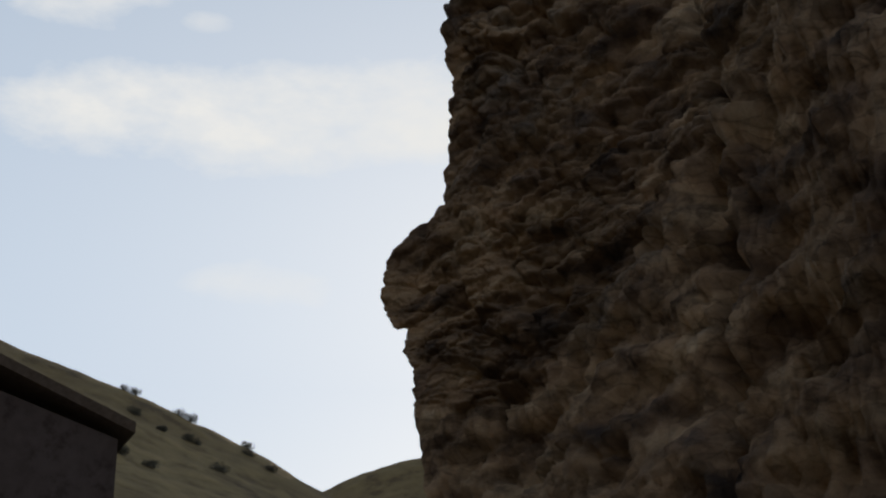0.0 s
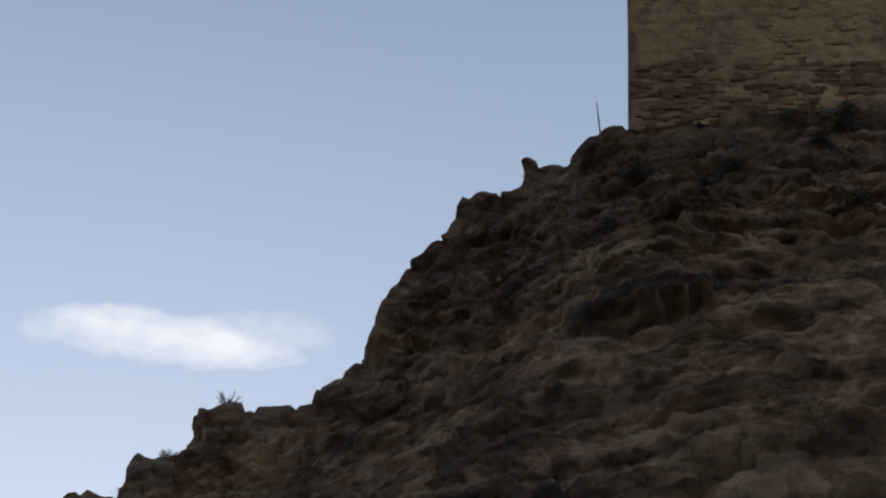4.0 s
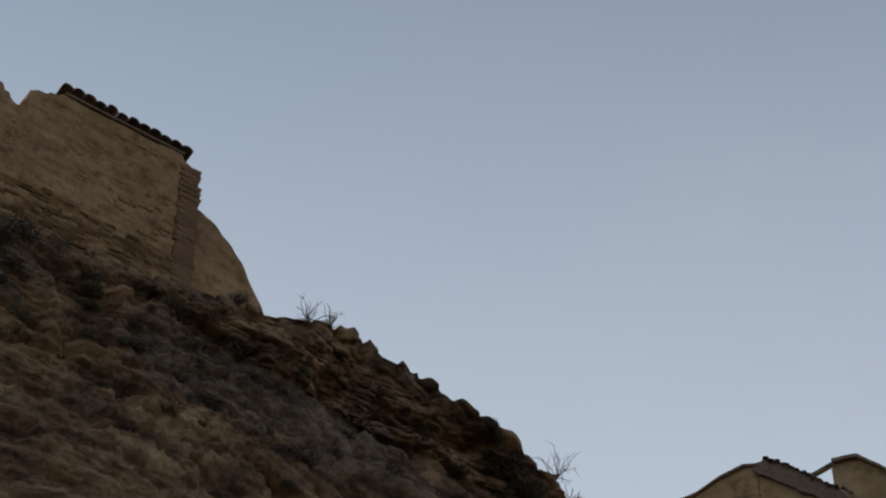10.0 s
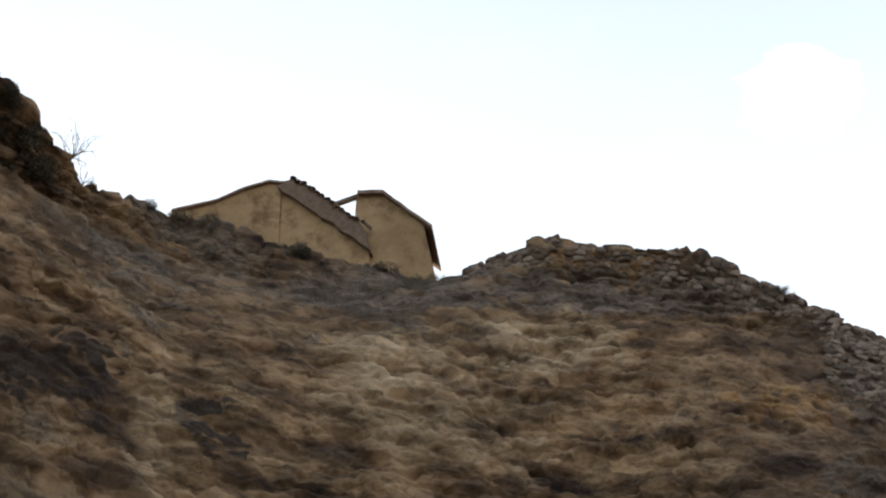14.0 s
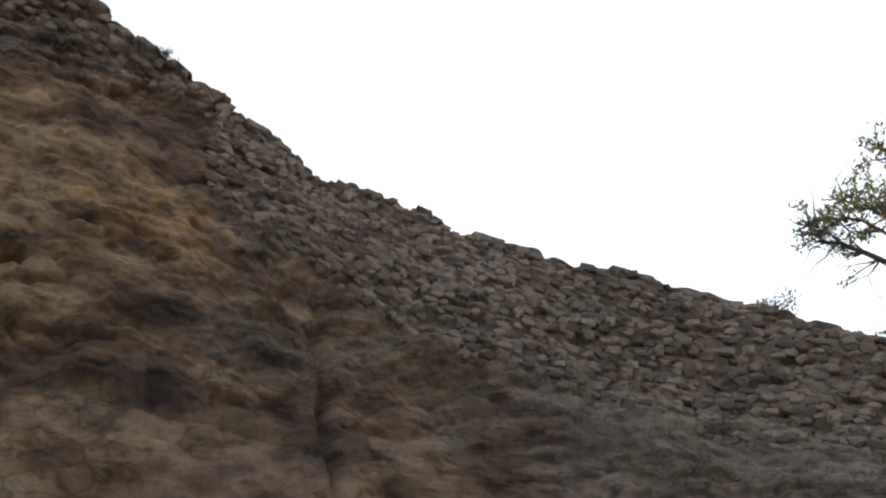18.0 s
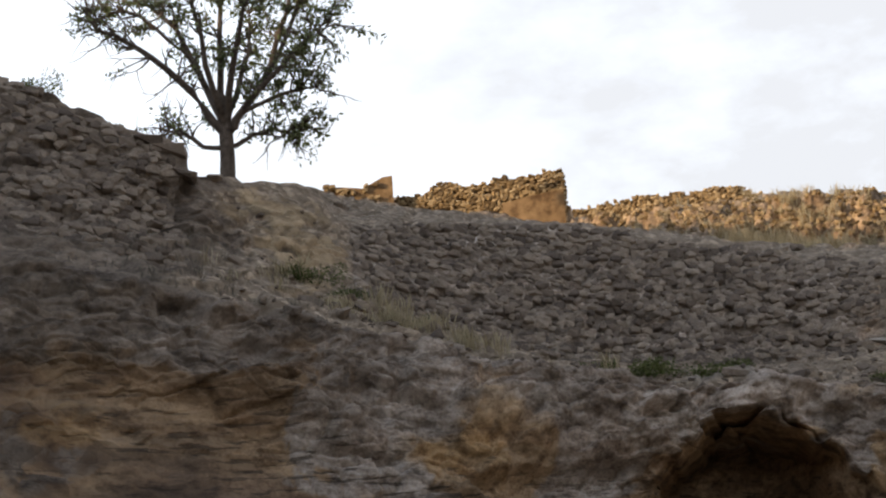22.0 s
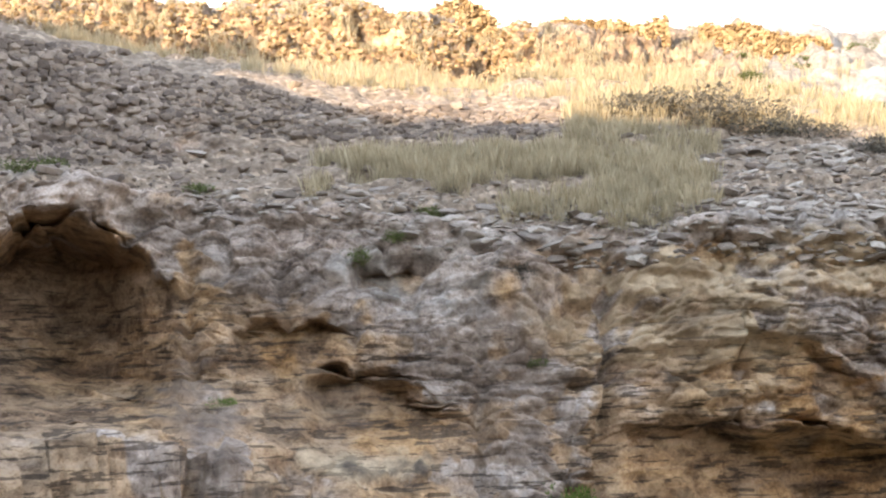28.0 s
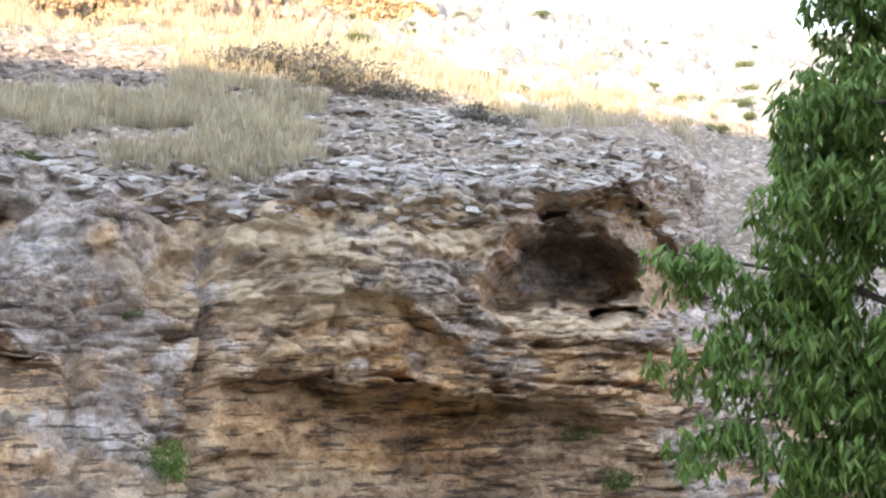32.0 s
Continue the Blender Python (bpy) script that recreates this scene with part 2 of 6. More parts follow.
        tones = ramp_node(n, l, one.outputs["Red"], [(0.0, (low, low * 0.98, low * 0.96)), (0.3, (0.95, 0.95, 0.95)), (1.0, (high, high, high))])
        col = mix_node(n, l, 0.8, col, tones, "MULTIPLY")
        gap = ramp_node(n, l, rim.outputs["Distance"], [(0.0, (0.4, 0.38, 0.36)), (0.06, (1, 1, 1))])
        col = mix_node(n, l, sum_node(n, l, "MULTIPLY", ramp_node(n, l, patch, [(0.42, (0.05, 0.05, 0.05)), (0.58, (0.6, 0.6, 0.6))]), sum_node(n, l, "MULTIPLY_ADD", bed_at, -0.9, 1.0)), col, mix_node(n, l, 1.0, col, gap, "MULTIPLY"))
    stone_tone = ramp_node(n, l, noise_node(n, l, stretched(n, l, co, 1.6, 3.0), 1.0, 4, 0.6), [(0.35, (0.34, 0.32, 0.31)), (0.45, (0.85, 0.85, 0.85)), (0.62, (1.08, 1.08, 1.08))])
    col = mix_node(n, l, 0.85, col, stone_tone, "MULTIPLY")
    col = mix_node(n, l, sum_node(n, l, "MULTIPLY", sep3.outputs["Green"], sum_node(n, l, "MULTIPLY", east_at, 0.5)), col, cream)
    # dun: grey-brown rock that also carries painted shade of the undercut
    dun = ramp_node(n, l, sum_node(n, l, "MULTIPLY_ADD", grain, 0.5, sum_node(n, l, "MULTIPLY", lump, 0.5)), [(0.34, (0.075, 0.055, 0.042)), (0.48, (0.17, 0.126, 0.098)), (0.62, (0.25, 0.196, 0.158))])
    col = mix_node(n, l, sum_node(n, l, "MULTIPLY", sep3.outputs["Blue"], 0.97), col, dun)
    soil = ramp_node(n, l, grain, [(0.3, (0.13, 0.098, 0.072)), (0.5, (0.235, 0.18, 0.135)), (0.72, (0.35, 0.285, 0.22))])
    stony = n.new("ShaderNodeTexVoronoi")
    stony.inputs["Scale"].default_value = 9.0
    l.new(stretched(n, l, moved.outputs["Vector"], 1.0, 1.6), stony.inputs["Vector"])
    bit = n.new("ShaderNodeSeparateColor")
    l.new(stony.outputs["Color"], bit.inputs["Color"])
    soil = mix_node(n, l, 0.75, soil, ramp_node(n, l, bit.outputs["Red"], [(0.0, (0.45, 0.43, 0.4)), (0.35, (0.9, 0.9, 0.9)), (0.8, (1.05, 1.05, 1.05)), (0.9, (1.7, 1.7, 1.7))]), "MULTIPLY")
    so = sum_node(n, l, "ADD", soil_at, sum_node(n, l, "MULTIPLY_ADD", lump, 1.2, -0.6))
    col = mix_node(n, l, ramp_node(n, l, so, [(0.36, (0, 0, 0)), (0.6, (1, 1, 1))]), col, soil)
    # near-black wash: weathering stains, and shade painted onto recessed rock
    stain_shade = sum_node(n, l, "ADD", stain_shade_at, sum_node(n, l, "MULTIPLY_ADD", lump, 1.6, -0.95))
    stain_shade = sum_node(n, l, "MULTIPLY", ramp_node(n, l, stain_shade, [(0.3, (0, 0, 0)), (0.62, (0.85, 0.85, 0.85))]), sum_node(n, l, "MINIMUM", sum_node(n, l, "MULTIPLY", stain_shade_at, 4.0), 1.0))
    col = mix_node(n, l, stain_shade, col, (0.03, 0.025, 0.024))
    chalk = ramp_node(n, l, sum_node(n, l, "MULTIPLY_ADD", lump, 0.5, sum_node(n, l, "MULTIPLY", grain, 0.5)), [(0.36, (0.12, 0.104, 0.085)), (0.5, (0.27, 0.247, 0.22)), (0.62, (0.40, 0.378, 0.345))])
    col = mix_node(n, l, at.outputs["Alpha"], col, chalk)
    l.new(col, bsdf.inputs["Base Color"])
    h = sum_node(n, l, "MULTIPLY_ADD", fine, 0.35, grain)
    h = sum_node(n, l, "MULTIPLY_ADD", pebble.outputs["Distance"], -0.5, h)
    h = sum_node(n, l, "MULTIPLY_ADD", joint, -0.6, h)
    bump_node(n, l, bsdf, h, 0.6, 0.08)
    return m


def stone_material(name, dark, mid, light, scale=9.0):
    """Rubble stone: every piece a shade of its own, with grain."""
    m, n, l, bsdf = material(name, 0.92)
    co = n.new("ShaderNodeTexCoord").outputs["Object"]
    info, geo = n.new("ShaderNodeObjectInfo"), n.new("ShaderNodeNewGeometry")
    add = n.new("ShaderNodeMath")
    add.operation = "ADD"
    l.new(info.outputs["Random"], add.inputs[0])
    l.new(geo.outputs["Random Per Island"], add.inputs[1])
    fr = n.new("ShaderNodeMath")
    fr.operation = "FRACT"
    l.new(add.outputs[0], fr.inputs[0])
    tone = ramp_node(n, l, fr.outputs[0], [(0.0, dark), (0.5, mid), (1.0, light)])
    grain = noise_node(n, l, co, scale, 8, 0.7)
    sp = ramp_node(n, l, grain, [(0.3, (0.5, 0.48, 0.45)), (0.6, (1.05, 1.03, 1.0))])
    col = mix_node(n, l, 0.8, tone, sp, "MULTIPLY")
    l.new(col, bsdf.inputs["Base Color"])
    bump_node(n, l, bsdf, grain, 0.7, 0.05)
    return m


def plain(name, a, b, scale=6.0, rough=0.9, bump=0.4, dist=0.03):
    m, n, l, bsdf = material(name, rough)
    co = n.new("ShaderNodeTexCoord").outputs["Object"]
    g = noise_node(n, l, co, scale, 7, 0.65)
    big = noise_node(n, l, co, scale * 0.13, 4, 0.6)
    col = ramp_node(n, l, g, [(0.3, a), (0.7, b)])
    stain = ramp_node(n, l, big, [(0.35, (0.62, 0.58, 0.55)), (0.6, (1, 1, 1))])
    worn = ramp_node(n, l, noise_node(n, l, co, scale * 0.5, 9, 0.72), [(0.36, (0.5, 0.44, 0.4)), (0.47, (1, 1, 1))])
    col = mix_node(n, l, 0.7, col, worn, "MULTIPLY")
    l.new(mix_node(n, l, 0.8, col, stain, "MULTIPLY"), bsdf.inputs["Base Color"])
    bump_node(n, l, bsdf, g, bump, dist)
    return m


def leafy(name, dark, light, rough=0.55):
    m, n, l, bsdf = material(name, rough)
    geo = n.new("ShaderNodeNewGeometry")
    col = ramp_node(n, l, geo.outputs["Random Per Island"], [(0.0, dark), (1.0, light)])
    l.new(col, bsdf.inputs["Base Color"])
    tr = n.new("ShaderNodeBsdfTranslucent")
    l.new(col, tr.inputs["Color"])
    mx = n.new("ShaderNodeMixShader")
    mx.inputs[0].default_value = 0.3
    l.new(bsdf.outputs["BSDF"], mx.inputs[1])
    l.new(tr.outputs["BSDF"], mx.inputs[2])
    l.new(mx.outputs["Shader"], n["Material Output"].inputs["Surface"])
    return m


ROCK = rock_material()
GREY_STONE = stone_material("grey_rubble", (0.095, 0.074, 0.062), (0.19, 0.15, 0.122), (0.29, 0.235, 0.19))
WARM_STONE = stone_material("ochre_rubble", (0.13, 0.085, 0.045), (0.29, 0.195, 0.10), (0.44, 0.33, 0.20))
PALE_STONE = stone_material("pale_limestone", (0.19, 0.16, 0.138), (0.3, 0.26, 0.225), (0.42, 0.38, 0.335))
PLASTER = plain("lime_render", (0.23, 0.147, 0.083), (0.41, 0.287, 0.168), 3.5, 0.95, 0.6, 0.06)
MUD = plain("mud_render", (0.25, 0.17, 0.095), (0.42, 0.295, 0.17), 2.5, 0.95, 0.4, 0.04)
BRICKY = stone_material("weathered_courses", (0.13, 0.076, 0.038), (0.215, 0.133, 0.068), (0.31, 0.20, 0.108))
RED_BRICK = stone_material("red_brick", (0.18, 0.108, 0.066), (0.22, 0.135, 0.084), (0.25, 0.16, 0.102))
TILE = stone_material("old_roof_tile", (0.10, 0.075, 0.06), (0.16, 0.12, 0.095), (0.24, 0.17, 0.13))
BARK = plain("bark", (0.07, 0.055, 0.045), (0.15, 0.12, 0.10), 14, 0.95, 0.8, 0.03)
TREE_LEAF = leafy("grey_green_leaf", (0.07, 0.09, 0.035), (0.19, 0.21, 0.10))
NEAR_LEAF = leafy("fresh_leaf", (0.05, 0.092, 0.016), (0.17, 0.245, 0.055), 0.45)
STRAW = leafy("dry_grass", (0.25, 0.195, 0.112), (0.44, 0.375, 0.255), 0.8)
SCRUB = leafy("scrub_leaf", (0.075, 0.066, 0.052), (0.165, 0.148, 0.118), 0.8)
DARK_SCRUB = leafy("dark_scrub_leaf", (0.045, 0.043, 0.033), (0.11, 0.102, 0.078), 0.8)
GREEN_SCRUB = leafy("green_scrub_leaf", (0.05, 0.065, 0.02), (0.13, 0.15, 0.05), 0.8)
EARTH = plain("bare_earth_render", (0.15, 0.09, 0.045), (0.30, 0.19, 0.10), 5.0, 0.95, 0.6, 0.04)
WOOD = plain("grey_timber", (0.10, 0.085, 0.07), (0.2, 0.17, 0.14), 12, 0.9)
HILLSIDE = plain("dry_hillside", (0.15, 0.103, 0.043), (0.27, 0.192, 0.082), 0.35, 0.95, 0.6, 0.6)
GROUND = plain("dusty_ground", (0.2, 0.165, 0.12), (0.32, 0.27, 0.2), 1.2, 0.95, 0.5, 0.08)


# ================= mesh tools =================
def mesh_of(name, verts, faces, mat, smooth=False):
    me = bpy.data.meshes.new(name)
    me.from_pydata([tuple(v) for v in verts], [], faces)
    me.materials.append(mat)
    if smooth:
        me.polygons.foreach_set("use_smooth", [True] * len(me.polygons))
    me.update()
    return me


def part(name, bm, mat, parent=None, label=""):
    """Links a bmesh as one mesh object, under a thing or a part if one is given."""
    me = bpy.data.meshes.new(name)
    bm.to_mesh(me)
    bm.free()
    me.materials.append(mat)
    ob = new(name, me)
    ob.parent = parent
    return tagged(ob, label)


def grid_mesh(name, p, mat, smooth=True):
    """A sheet from an array of rows x columns x 3."""
    r, c = p.shape[:2]
    me = bpy.data.meshes.new(name)
    i = np.arange(r * c).reshape(r, c)
    q = np.stack([i[:-1, :-1], i[:-1, 1:], i[1:, 1:], i[1:, :-1]], -1).reshape(-1, 4)
    me.vertices.add(r * c)
    me.vertices.foreach_set("co", p.reshape(-1).astype(np.float32))
    me.loops.add(q.size)
    me.loops.foreach_set("vertex_index", q.ravel().astype(np.int32))
    me.polygons.add(len(q))
    me.polygons.foreach_set("loop_start", np.arange(0, q.size, 4, dtype=np.int32))
    me.polygons.foreach_set("use_smooth", np.broadcast_to(smooth, len(q)))
    me.update(calc_edges=True)
    me.materials.append(mat)
    return me


LATTICE = np.random.RandomState(7).rand(64, 64, 64).astype(np.float32)


def noise3(p):
    """Smooth noise from -1 to 1 at an array of points."""
    f = np.floor(p).astype(int)
    t = p - f
    t = t * t * (3 - 2 * t)
    out = 0
    for a in (0, 1):
        for b in (0, 1):
            for c in (0, 1):
                w = (t[..., 0] if a else 1 - t[..., 0]) * (t[..., 1] if b else 1 - t[..., 1]) * (t[..., 2] if c else 1 - t[..., 2])
                out = out + w * LATTICE[(f[..., 0] + a) & 63, (f[..., 1] + b) & 63, (f[..., 2] + c) & 63]
    return out * 2 - 1


def fbm(p, octaves=4, gain=0.5):
    out, amp = 0, 1.0
    for k in range(octaves):
        out = out + amp * noise3(p * 2.03 ** k + 17.3 * k)
        amp *= gain
    return out


def blocky(p, rim=0.1, lean=0.7, niche=0.14):
    """Angular blocks, each with a leaning face of its own, parted by cracks; a few are missing and leave niches. About -0.6 to 0.6."""
    f = np.floor(p).astype(np.int32)
    shape = p.shape[:-1]
    best, second, value, slant = np.full(shape, 9.0), np.full(shape, 9.0), np.zeros(shape), np.zeros(shape)
    for a in (-1, 0, 1):
        for b in (-1, 0, 1):
            for c in (-1, 0, 1):
                i, j, k = (f[..., 0] + a) & 63, (f[..., 1] + b) & 63, (f[..., 2] + c) & 63
                dx, dy, dz = p[..., 0] - f[..., 0] - a - LATTICE[i, j, k], p[..., 1] - f[..., 1] - b - LATTICE[j, k, i], p[..., 2] - f[..., 2] - c - LATTICE[k, i, j]
                q = dx * dx + dy * dy + dz * dz
                near = q < best
                second = np.where(near, best, np.minimum(second, q))
                best = np.where(near, q, best)
                v = LATTICE[(i + 11) & 63, (j + 5) & 63, k]
                value = np.where(near, v, value)
                slant = np.where(near, (LATTICE[j, (i + 3) & 63, k] - 0.5) * (dx + dy) - (LATTICE[k, (j + 9) & 63, i] - 0.15) * dz, slant)
    edge = ease((np.sqrt(second) - np.sqrt(best)) / rim)
    high = np.where(value < niche, -0.7, 0.25 + 0.55 * value + lean * slant)
    return high * edge - 0.3


def ease(x):
    x = np.clip(x, 0, 1)
    return x * x * (3 - 2 * x)


def bedding(p, zz, rate, spread):
    """Uneven beds of rock, each with a jut of its own and an undercut joint below it."""
    k = np.floor(zz * rate)
    s = zz * rate - k
    own = noise3(np.stack([p[..., 0] * spread, p[..., 1] * spread, k * 7.31 + 0.5], -1))
    here = noise3(np.stack([p[..., 0] * spread * 3, p[..., 1] * spread * 3, k * 3.7], -1))
    jut = 0.5 + 0.6 * own + 0.25 * here
    return jut * ease(s / 0.14) * ease((1 - s) / 0.08) - 0.4


# ================= the rock and its slopes =================
# lines along the cliff: bearing, x, y, z
FOOT = [
    (-90.0, -22.2, 3.6, 4.36), (-76.5, -20.4, 4.9, 4.20), (-72.1, -17.6, 5.7, 5.16),
    (-49.6, -12.2, 10.4, 8.19), (-34.3, -9.0, 13.2, 7.44), (-11.5, -4.0, 19.6, 7.34),
    (4.9, 1.5, 26.5, 10.48), (19.8, 5.8, 25.6, 9.98), (34.8, 10.3, 24.4, 8.75),
    (49.1, 14.4, 22.0, 7.79), (65.2, 19.1, 18.4, 7.37), (79.4, 21.6, 13.6, 3.99),
    (85.9, 21.9, 11.1, 4.01), (101.0, 25.5, 4.6, 3.40), (132.6, 22.1, -10.7, 4.03),
]
LOW_FACE = [
    (-90.0, -23.7, 3.6, 8.31), (-76.4, -21.9, 5.3, 7.92), (-71.5, -19.0, 6.4, 10.90),
    (-59.8, -15.5, 9.1, 13.59), (-43.4, -12.4, 13.1, 13.33), (-33.6, -10.5, 15.8, 14.34),
    (-25.4, -9.0, 19.0, 12.89), (-13.1, -5.7, 24.4, 13.21), (5.4, 1.8, 29.0, 14.42),
    (17.6, 6.0, 28.6, 14.57), (20.3, 6.9, 28.3, 12.99), (35.1, 11.5, 25.9, 10.46),
    (42.9, 14.3, 25.0, 10.33), (51.5, 17.2, 23.3, 9.13), (56.0, 19.1, 22.4, 9.48),
    (59.3, 21.5, 22.3, 8.52), (70.6, 21.7, 17.2, 7.95), (79.5, 22.6, 13.8, 5.70),
    (80.6, 22.7, 13.3, 5.75), (88.2, 24.0, 10.3, 5.62), (95.7, 27.9, 6.8, 5.25),
    (102.9, 29.2, 2.9, 5.29), (122.3, 28.7, -8.6, 5.29),
]
LIP_W = [
    (-90.0, -24.8, 3.3, 10.31), (-76.4, -22.8, 5.5, 11.53), (-72.7, -21.5, 6.7, 13.09),
    (-69.2, -20.1, 7.6, 13.81), (-61.0, -18.4, 10.2, 17.21), (-55.5, -16.5, 11.3, 18.00),
    (-43.0, -14.1, 15.1, 18.67), (-31.5, -11.6, 18.9, 18.73), (-30.4, -10.9, 18.6, 19.16),
    (-30.3, -11.8, 20.3, 18.37), (-17.7, -7.9, 24.8, 18.32), (-15.3, -7.4, 27.0, 18.11),
    (-6.5, -3.3, 28.8, 17.95), (4.1, 1.6, 32.0, 19.88), (14.5, 5.6, 31.4, 18.49),
    (17.7, 6.8, 31.0, 16.79), (28.0, 10.3, 29.0, 13.10), (28.6, 10.5, 28.9, 14.32),
    (36.8, 13.5, 27.6, 12.87), (39.6, 13.7, 26.1, 12.43), (44.4, 16.1, 26.0, 12.50),
    (52.9, 19.1, 24.0, 11.44),
]
LIP_M = [
    (60.4, 21.7, 21.9, 11.21), (61.3, 23.2, 22.3, 11.34), (69.9, 23.5, 18.2, 10.71),
    (78.2, 24.5, 14.7, 10.24), (82.2, 25.3, 13.1, 10.46), (89.7, 26.0, 9.7, 10.31),
    (92.7, 27.0, 8.3, 10.59), (94.5, 30.9, 7.1, 9.03), (99.5, 31.6, 4.3, 8.81),
    (122.5, 30.4, -9.8, 8.59),
]
LIP = LIP_W + LIP_M
SLOPE_W = [
    (-90.0, -25.1, 4.3, 12.26), (-77.1, -23.9, 5.5, 14.78), (-70.3, -22.1, 7.9, 16.13),
    (-66.8, -20.7, 8.9, 16.06), (-58.4, -18.3, 11.3, 20.13), (-52.6, -16.0, 12.3, 20.04),
    (-42.9, -14.4, 15.5, 20.94), (-30.4, -11.9, 20.3, 21.28), (-30.1, -11.3, 19.6, 20.89),
    (-29.4, -12.3, 21.8, 21.81), (-18.7, -9.1, 27.0, 21.73), (-15.3, -8.2, 29.9, 21.87),
    (-6.4, -3.6, 31.8, 21.20), (4.2, 1.8, 33.5, 22.38), (14.8, 6.1, 32.8, 20.28),
    (18.9, 7.8, 32.3, 18.57), (28.9, 11.6, 30.6, 15.94), (30.0, 12.3, 30.8, 14.97),
    (40.7, 16.3, 28.5, 14.01), (41.6, 17.3, 29.0, 14.39), (47.2, 20.2, 28.3, 13.77),
    (53.2, 22.0, 26.1, 12.23),
]
SLOPE_M = [
    (59.6, 24.1, 23.7, 12.03), (63.2, 25.9, 22.7, 12.24), (69.9, 27.2, 19.5, 12.15),
    (77.6, 28.3, 15.8, 12.17), (80.3, 28.6, 14.5, 11.89), (88.9, 28.5, 10.1, 11.33),
    (92.7, 29.0, 8.2, 11.14), (95.1, 33.9, 6.5, 10.26), (99.5, 34.5, 3.8, 10.27),
    (122.6, 33.7, -12.0, 9.97),
]
SLOPE = SLOPE_W + SLOPE_M
CREST_W = [
    (-90.0, -25.6, 4.4, 16.37), (-79.5, -25.2, 4.7, 16.80), (-78.1, -24.9, 5.2, 16.93),
    (-76.7, -24.6, 5.8, 17.46), (-75.7, -24.4, 6.2, 17.30), (-74.8, -24.2, 6.6, 17.22),
    (-74.2, -24.1, 6.8, 18.18), (-72.4, -23.6, 7.5, 18.09), (-72.0, -23.4, 7.6, 18.90),
    (-67.4, -22.2, 9.2, 18.62), (-67.2, -22.1, 9.3, 18.61), (-67.0, -21.9, 9.3, 18.91),
    (-65.3, -21.5, 9.9, 19.40), (-64.7, -20.7, 9.8, 20.15), (-63.3, -20.4, 10.2, 20.82),
    (-61.6, -19.7, 10.6, 21.33), (-61.1, -19.5, 10.8, 22.11), (-59.2, -19.0, 11.3, 21.85),
    (-58.2, -18.6, 11.5, 21.87), (-58.0, -18.5, 11.6, 22.37),
]
CREST_M = [
    (-57.0, -18.2, 11.8, 22.19), (-56.1, -17.9, 12.0, 21.84), (-55.5, -17.5, 12.1, 22.04),
    (-54.4, -17.1, 12.3, 22.21), (-53.0, -16.6, 12.5, 21.91), (-45.0, -15.3, 15.3, 22.45),
    (-32.7, -12.6, 19.6, 22.62), (-28.6, -11.6, 21.3, 22.89), (-25.6, -10.8, 22.5, 23.26),
    (-22.1, -10.0, 24.6, 23.45), (-18.5, -8.9, 26.5, 23.13), (-15.5, -8.1, 29.4, 22.71),
    (-12.2, -6.7, 31.3, 23.12), (-2.1, -1.2, 33.6, 22.36), (0.0, 0.0, 33.8, 22.98),
    (3.4, 1.4, 33.7, 23.49), (10.9, 4.6, 33.5, 22.69), (14.4, 6.1, 33.4, 21.70),
    (16.2, 6.9, 33.4, 21.15), (20.4, 8.8, 33.2, 19.55),
]
CREST_E = [
    (24.8, 11.0, 33.4, 19.00), (26.9, 11.6, 32.4, 18.28), (34.2, 14.9, 31.5, 17.34),
    (40.6, 17.3, 29.8, 16.11), (41.4, 17.6, 29.6, 15.83), (41.5, 18.0, 29.9, 15.72),
    (43.1, 19.5, 30.4, 15.94), (45.4, 20.8, 30.1, 15.90), (46.9, 21.5, 29.7, 15.27),
    (54.3, 24.0, 26.8, 14.94), (62.8, 27.1, 23.5, 14.13), (70.4, 29.2, 20.0, 13.36),
    (74.2, 30.3, 18.2, 13.36), (76.5, 31.1, 17.0, 13.51), (81.3, 31.6, 14.4, 13.26),
    (88.9, 30.0, 10.2, 11.81), (92.7, 32.0, 8.1, 11.85), (95.5, 36.8, 6.0, 11.69),
    (99.6, 37.5, 3.3, 11.71), (122.7, 37.0, -14.2, 11.36),
]
CREST = CREST_W + CREST_M + CREST_E
TERRACE_W = [
    (-90.0, -28.5, 5.5, 15.87), (-73.4, -27.8, 8.3, 17.64), (-63.7, -25.1, 12.4, 20.14),
    (-59.4, -22.4, 13.2, 21.37), (-52.9, -19.9, 15.1, 21.41), (-32.7, -13.5, 21.0, 22.12),
    (-25.1, -11.0, 23.5, 22.79), (-18.5, -9.5, 28.4, 22.63), (-12.2, -7.6, 35.2, 22.61),
    (-2.2, -1.5, 40.0, 21.87), (3.4, 1.8, 39.5, 22.98), (14.3, 7.4, 38.6, 21.22),
    (24.9, 13.0, 37.7, 18.48), (34.2, 18.0, 36.1, 16.85), (42.3, 22.2, 34.0, 15.33),
    (45.4, 25.6, 34.9, 17.73), (54.3, 30.1, 31.2, 16.74), (62.8, 34.7, 27.4, 16.02),
    (70.5, 37.7, 22.9, 15.72), (74.6, 38.6, 20.2, 15.30), (75.2, 38.7, 19.8, 15.55),
    (81.4, 39.5, 15.6, 15.29),
]
TERRACE_M = [
    (88.0, 38.0, 10.9, 13.80), (93.1, 41.9, 7.3, 13.95), (97.8, 44.6, 3.5, 14.11),
    (122.7, 42.1, -17.5, 13.33),
]
TERRACE = TERRACE_W + TERRACE_M
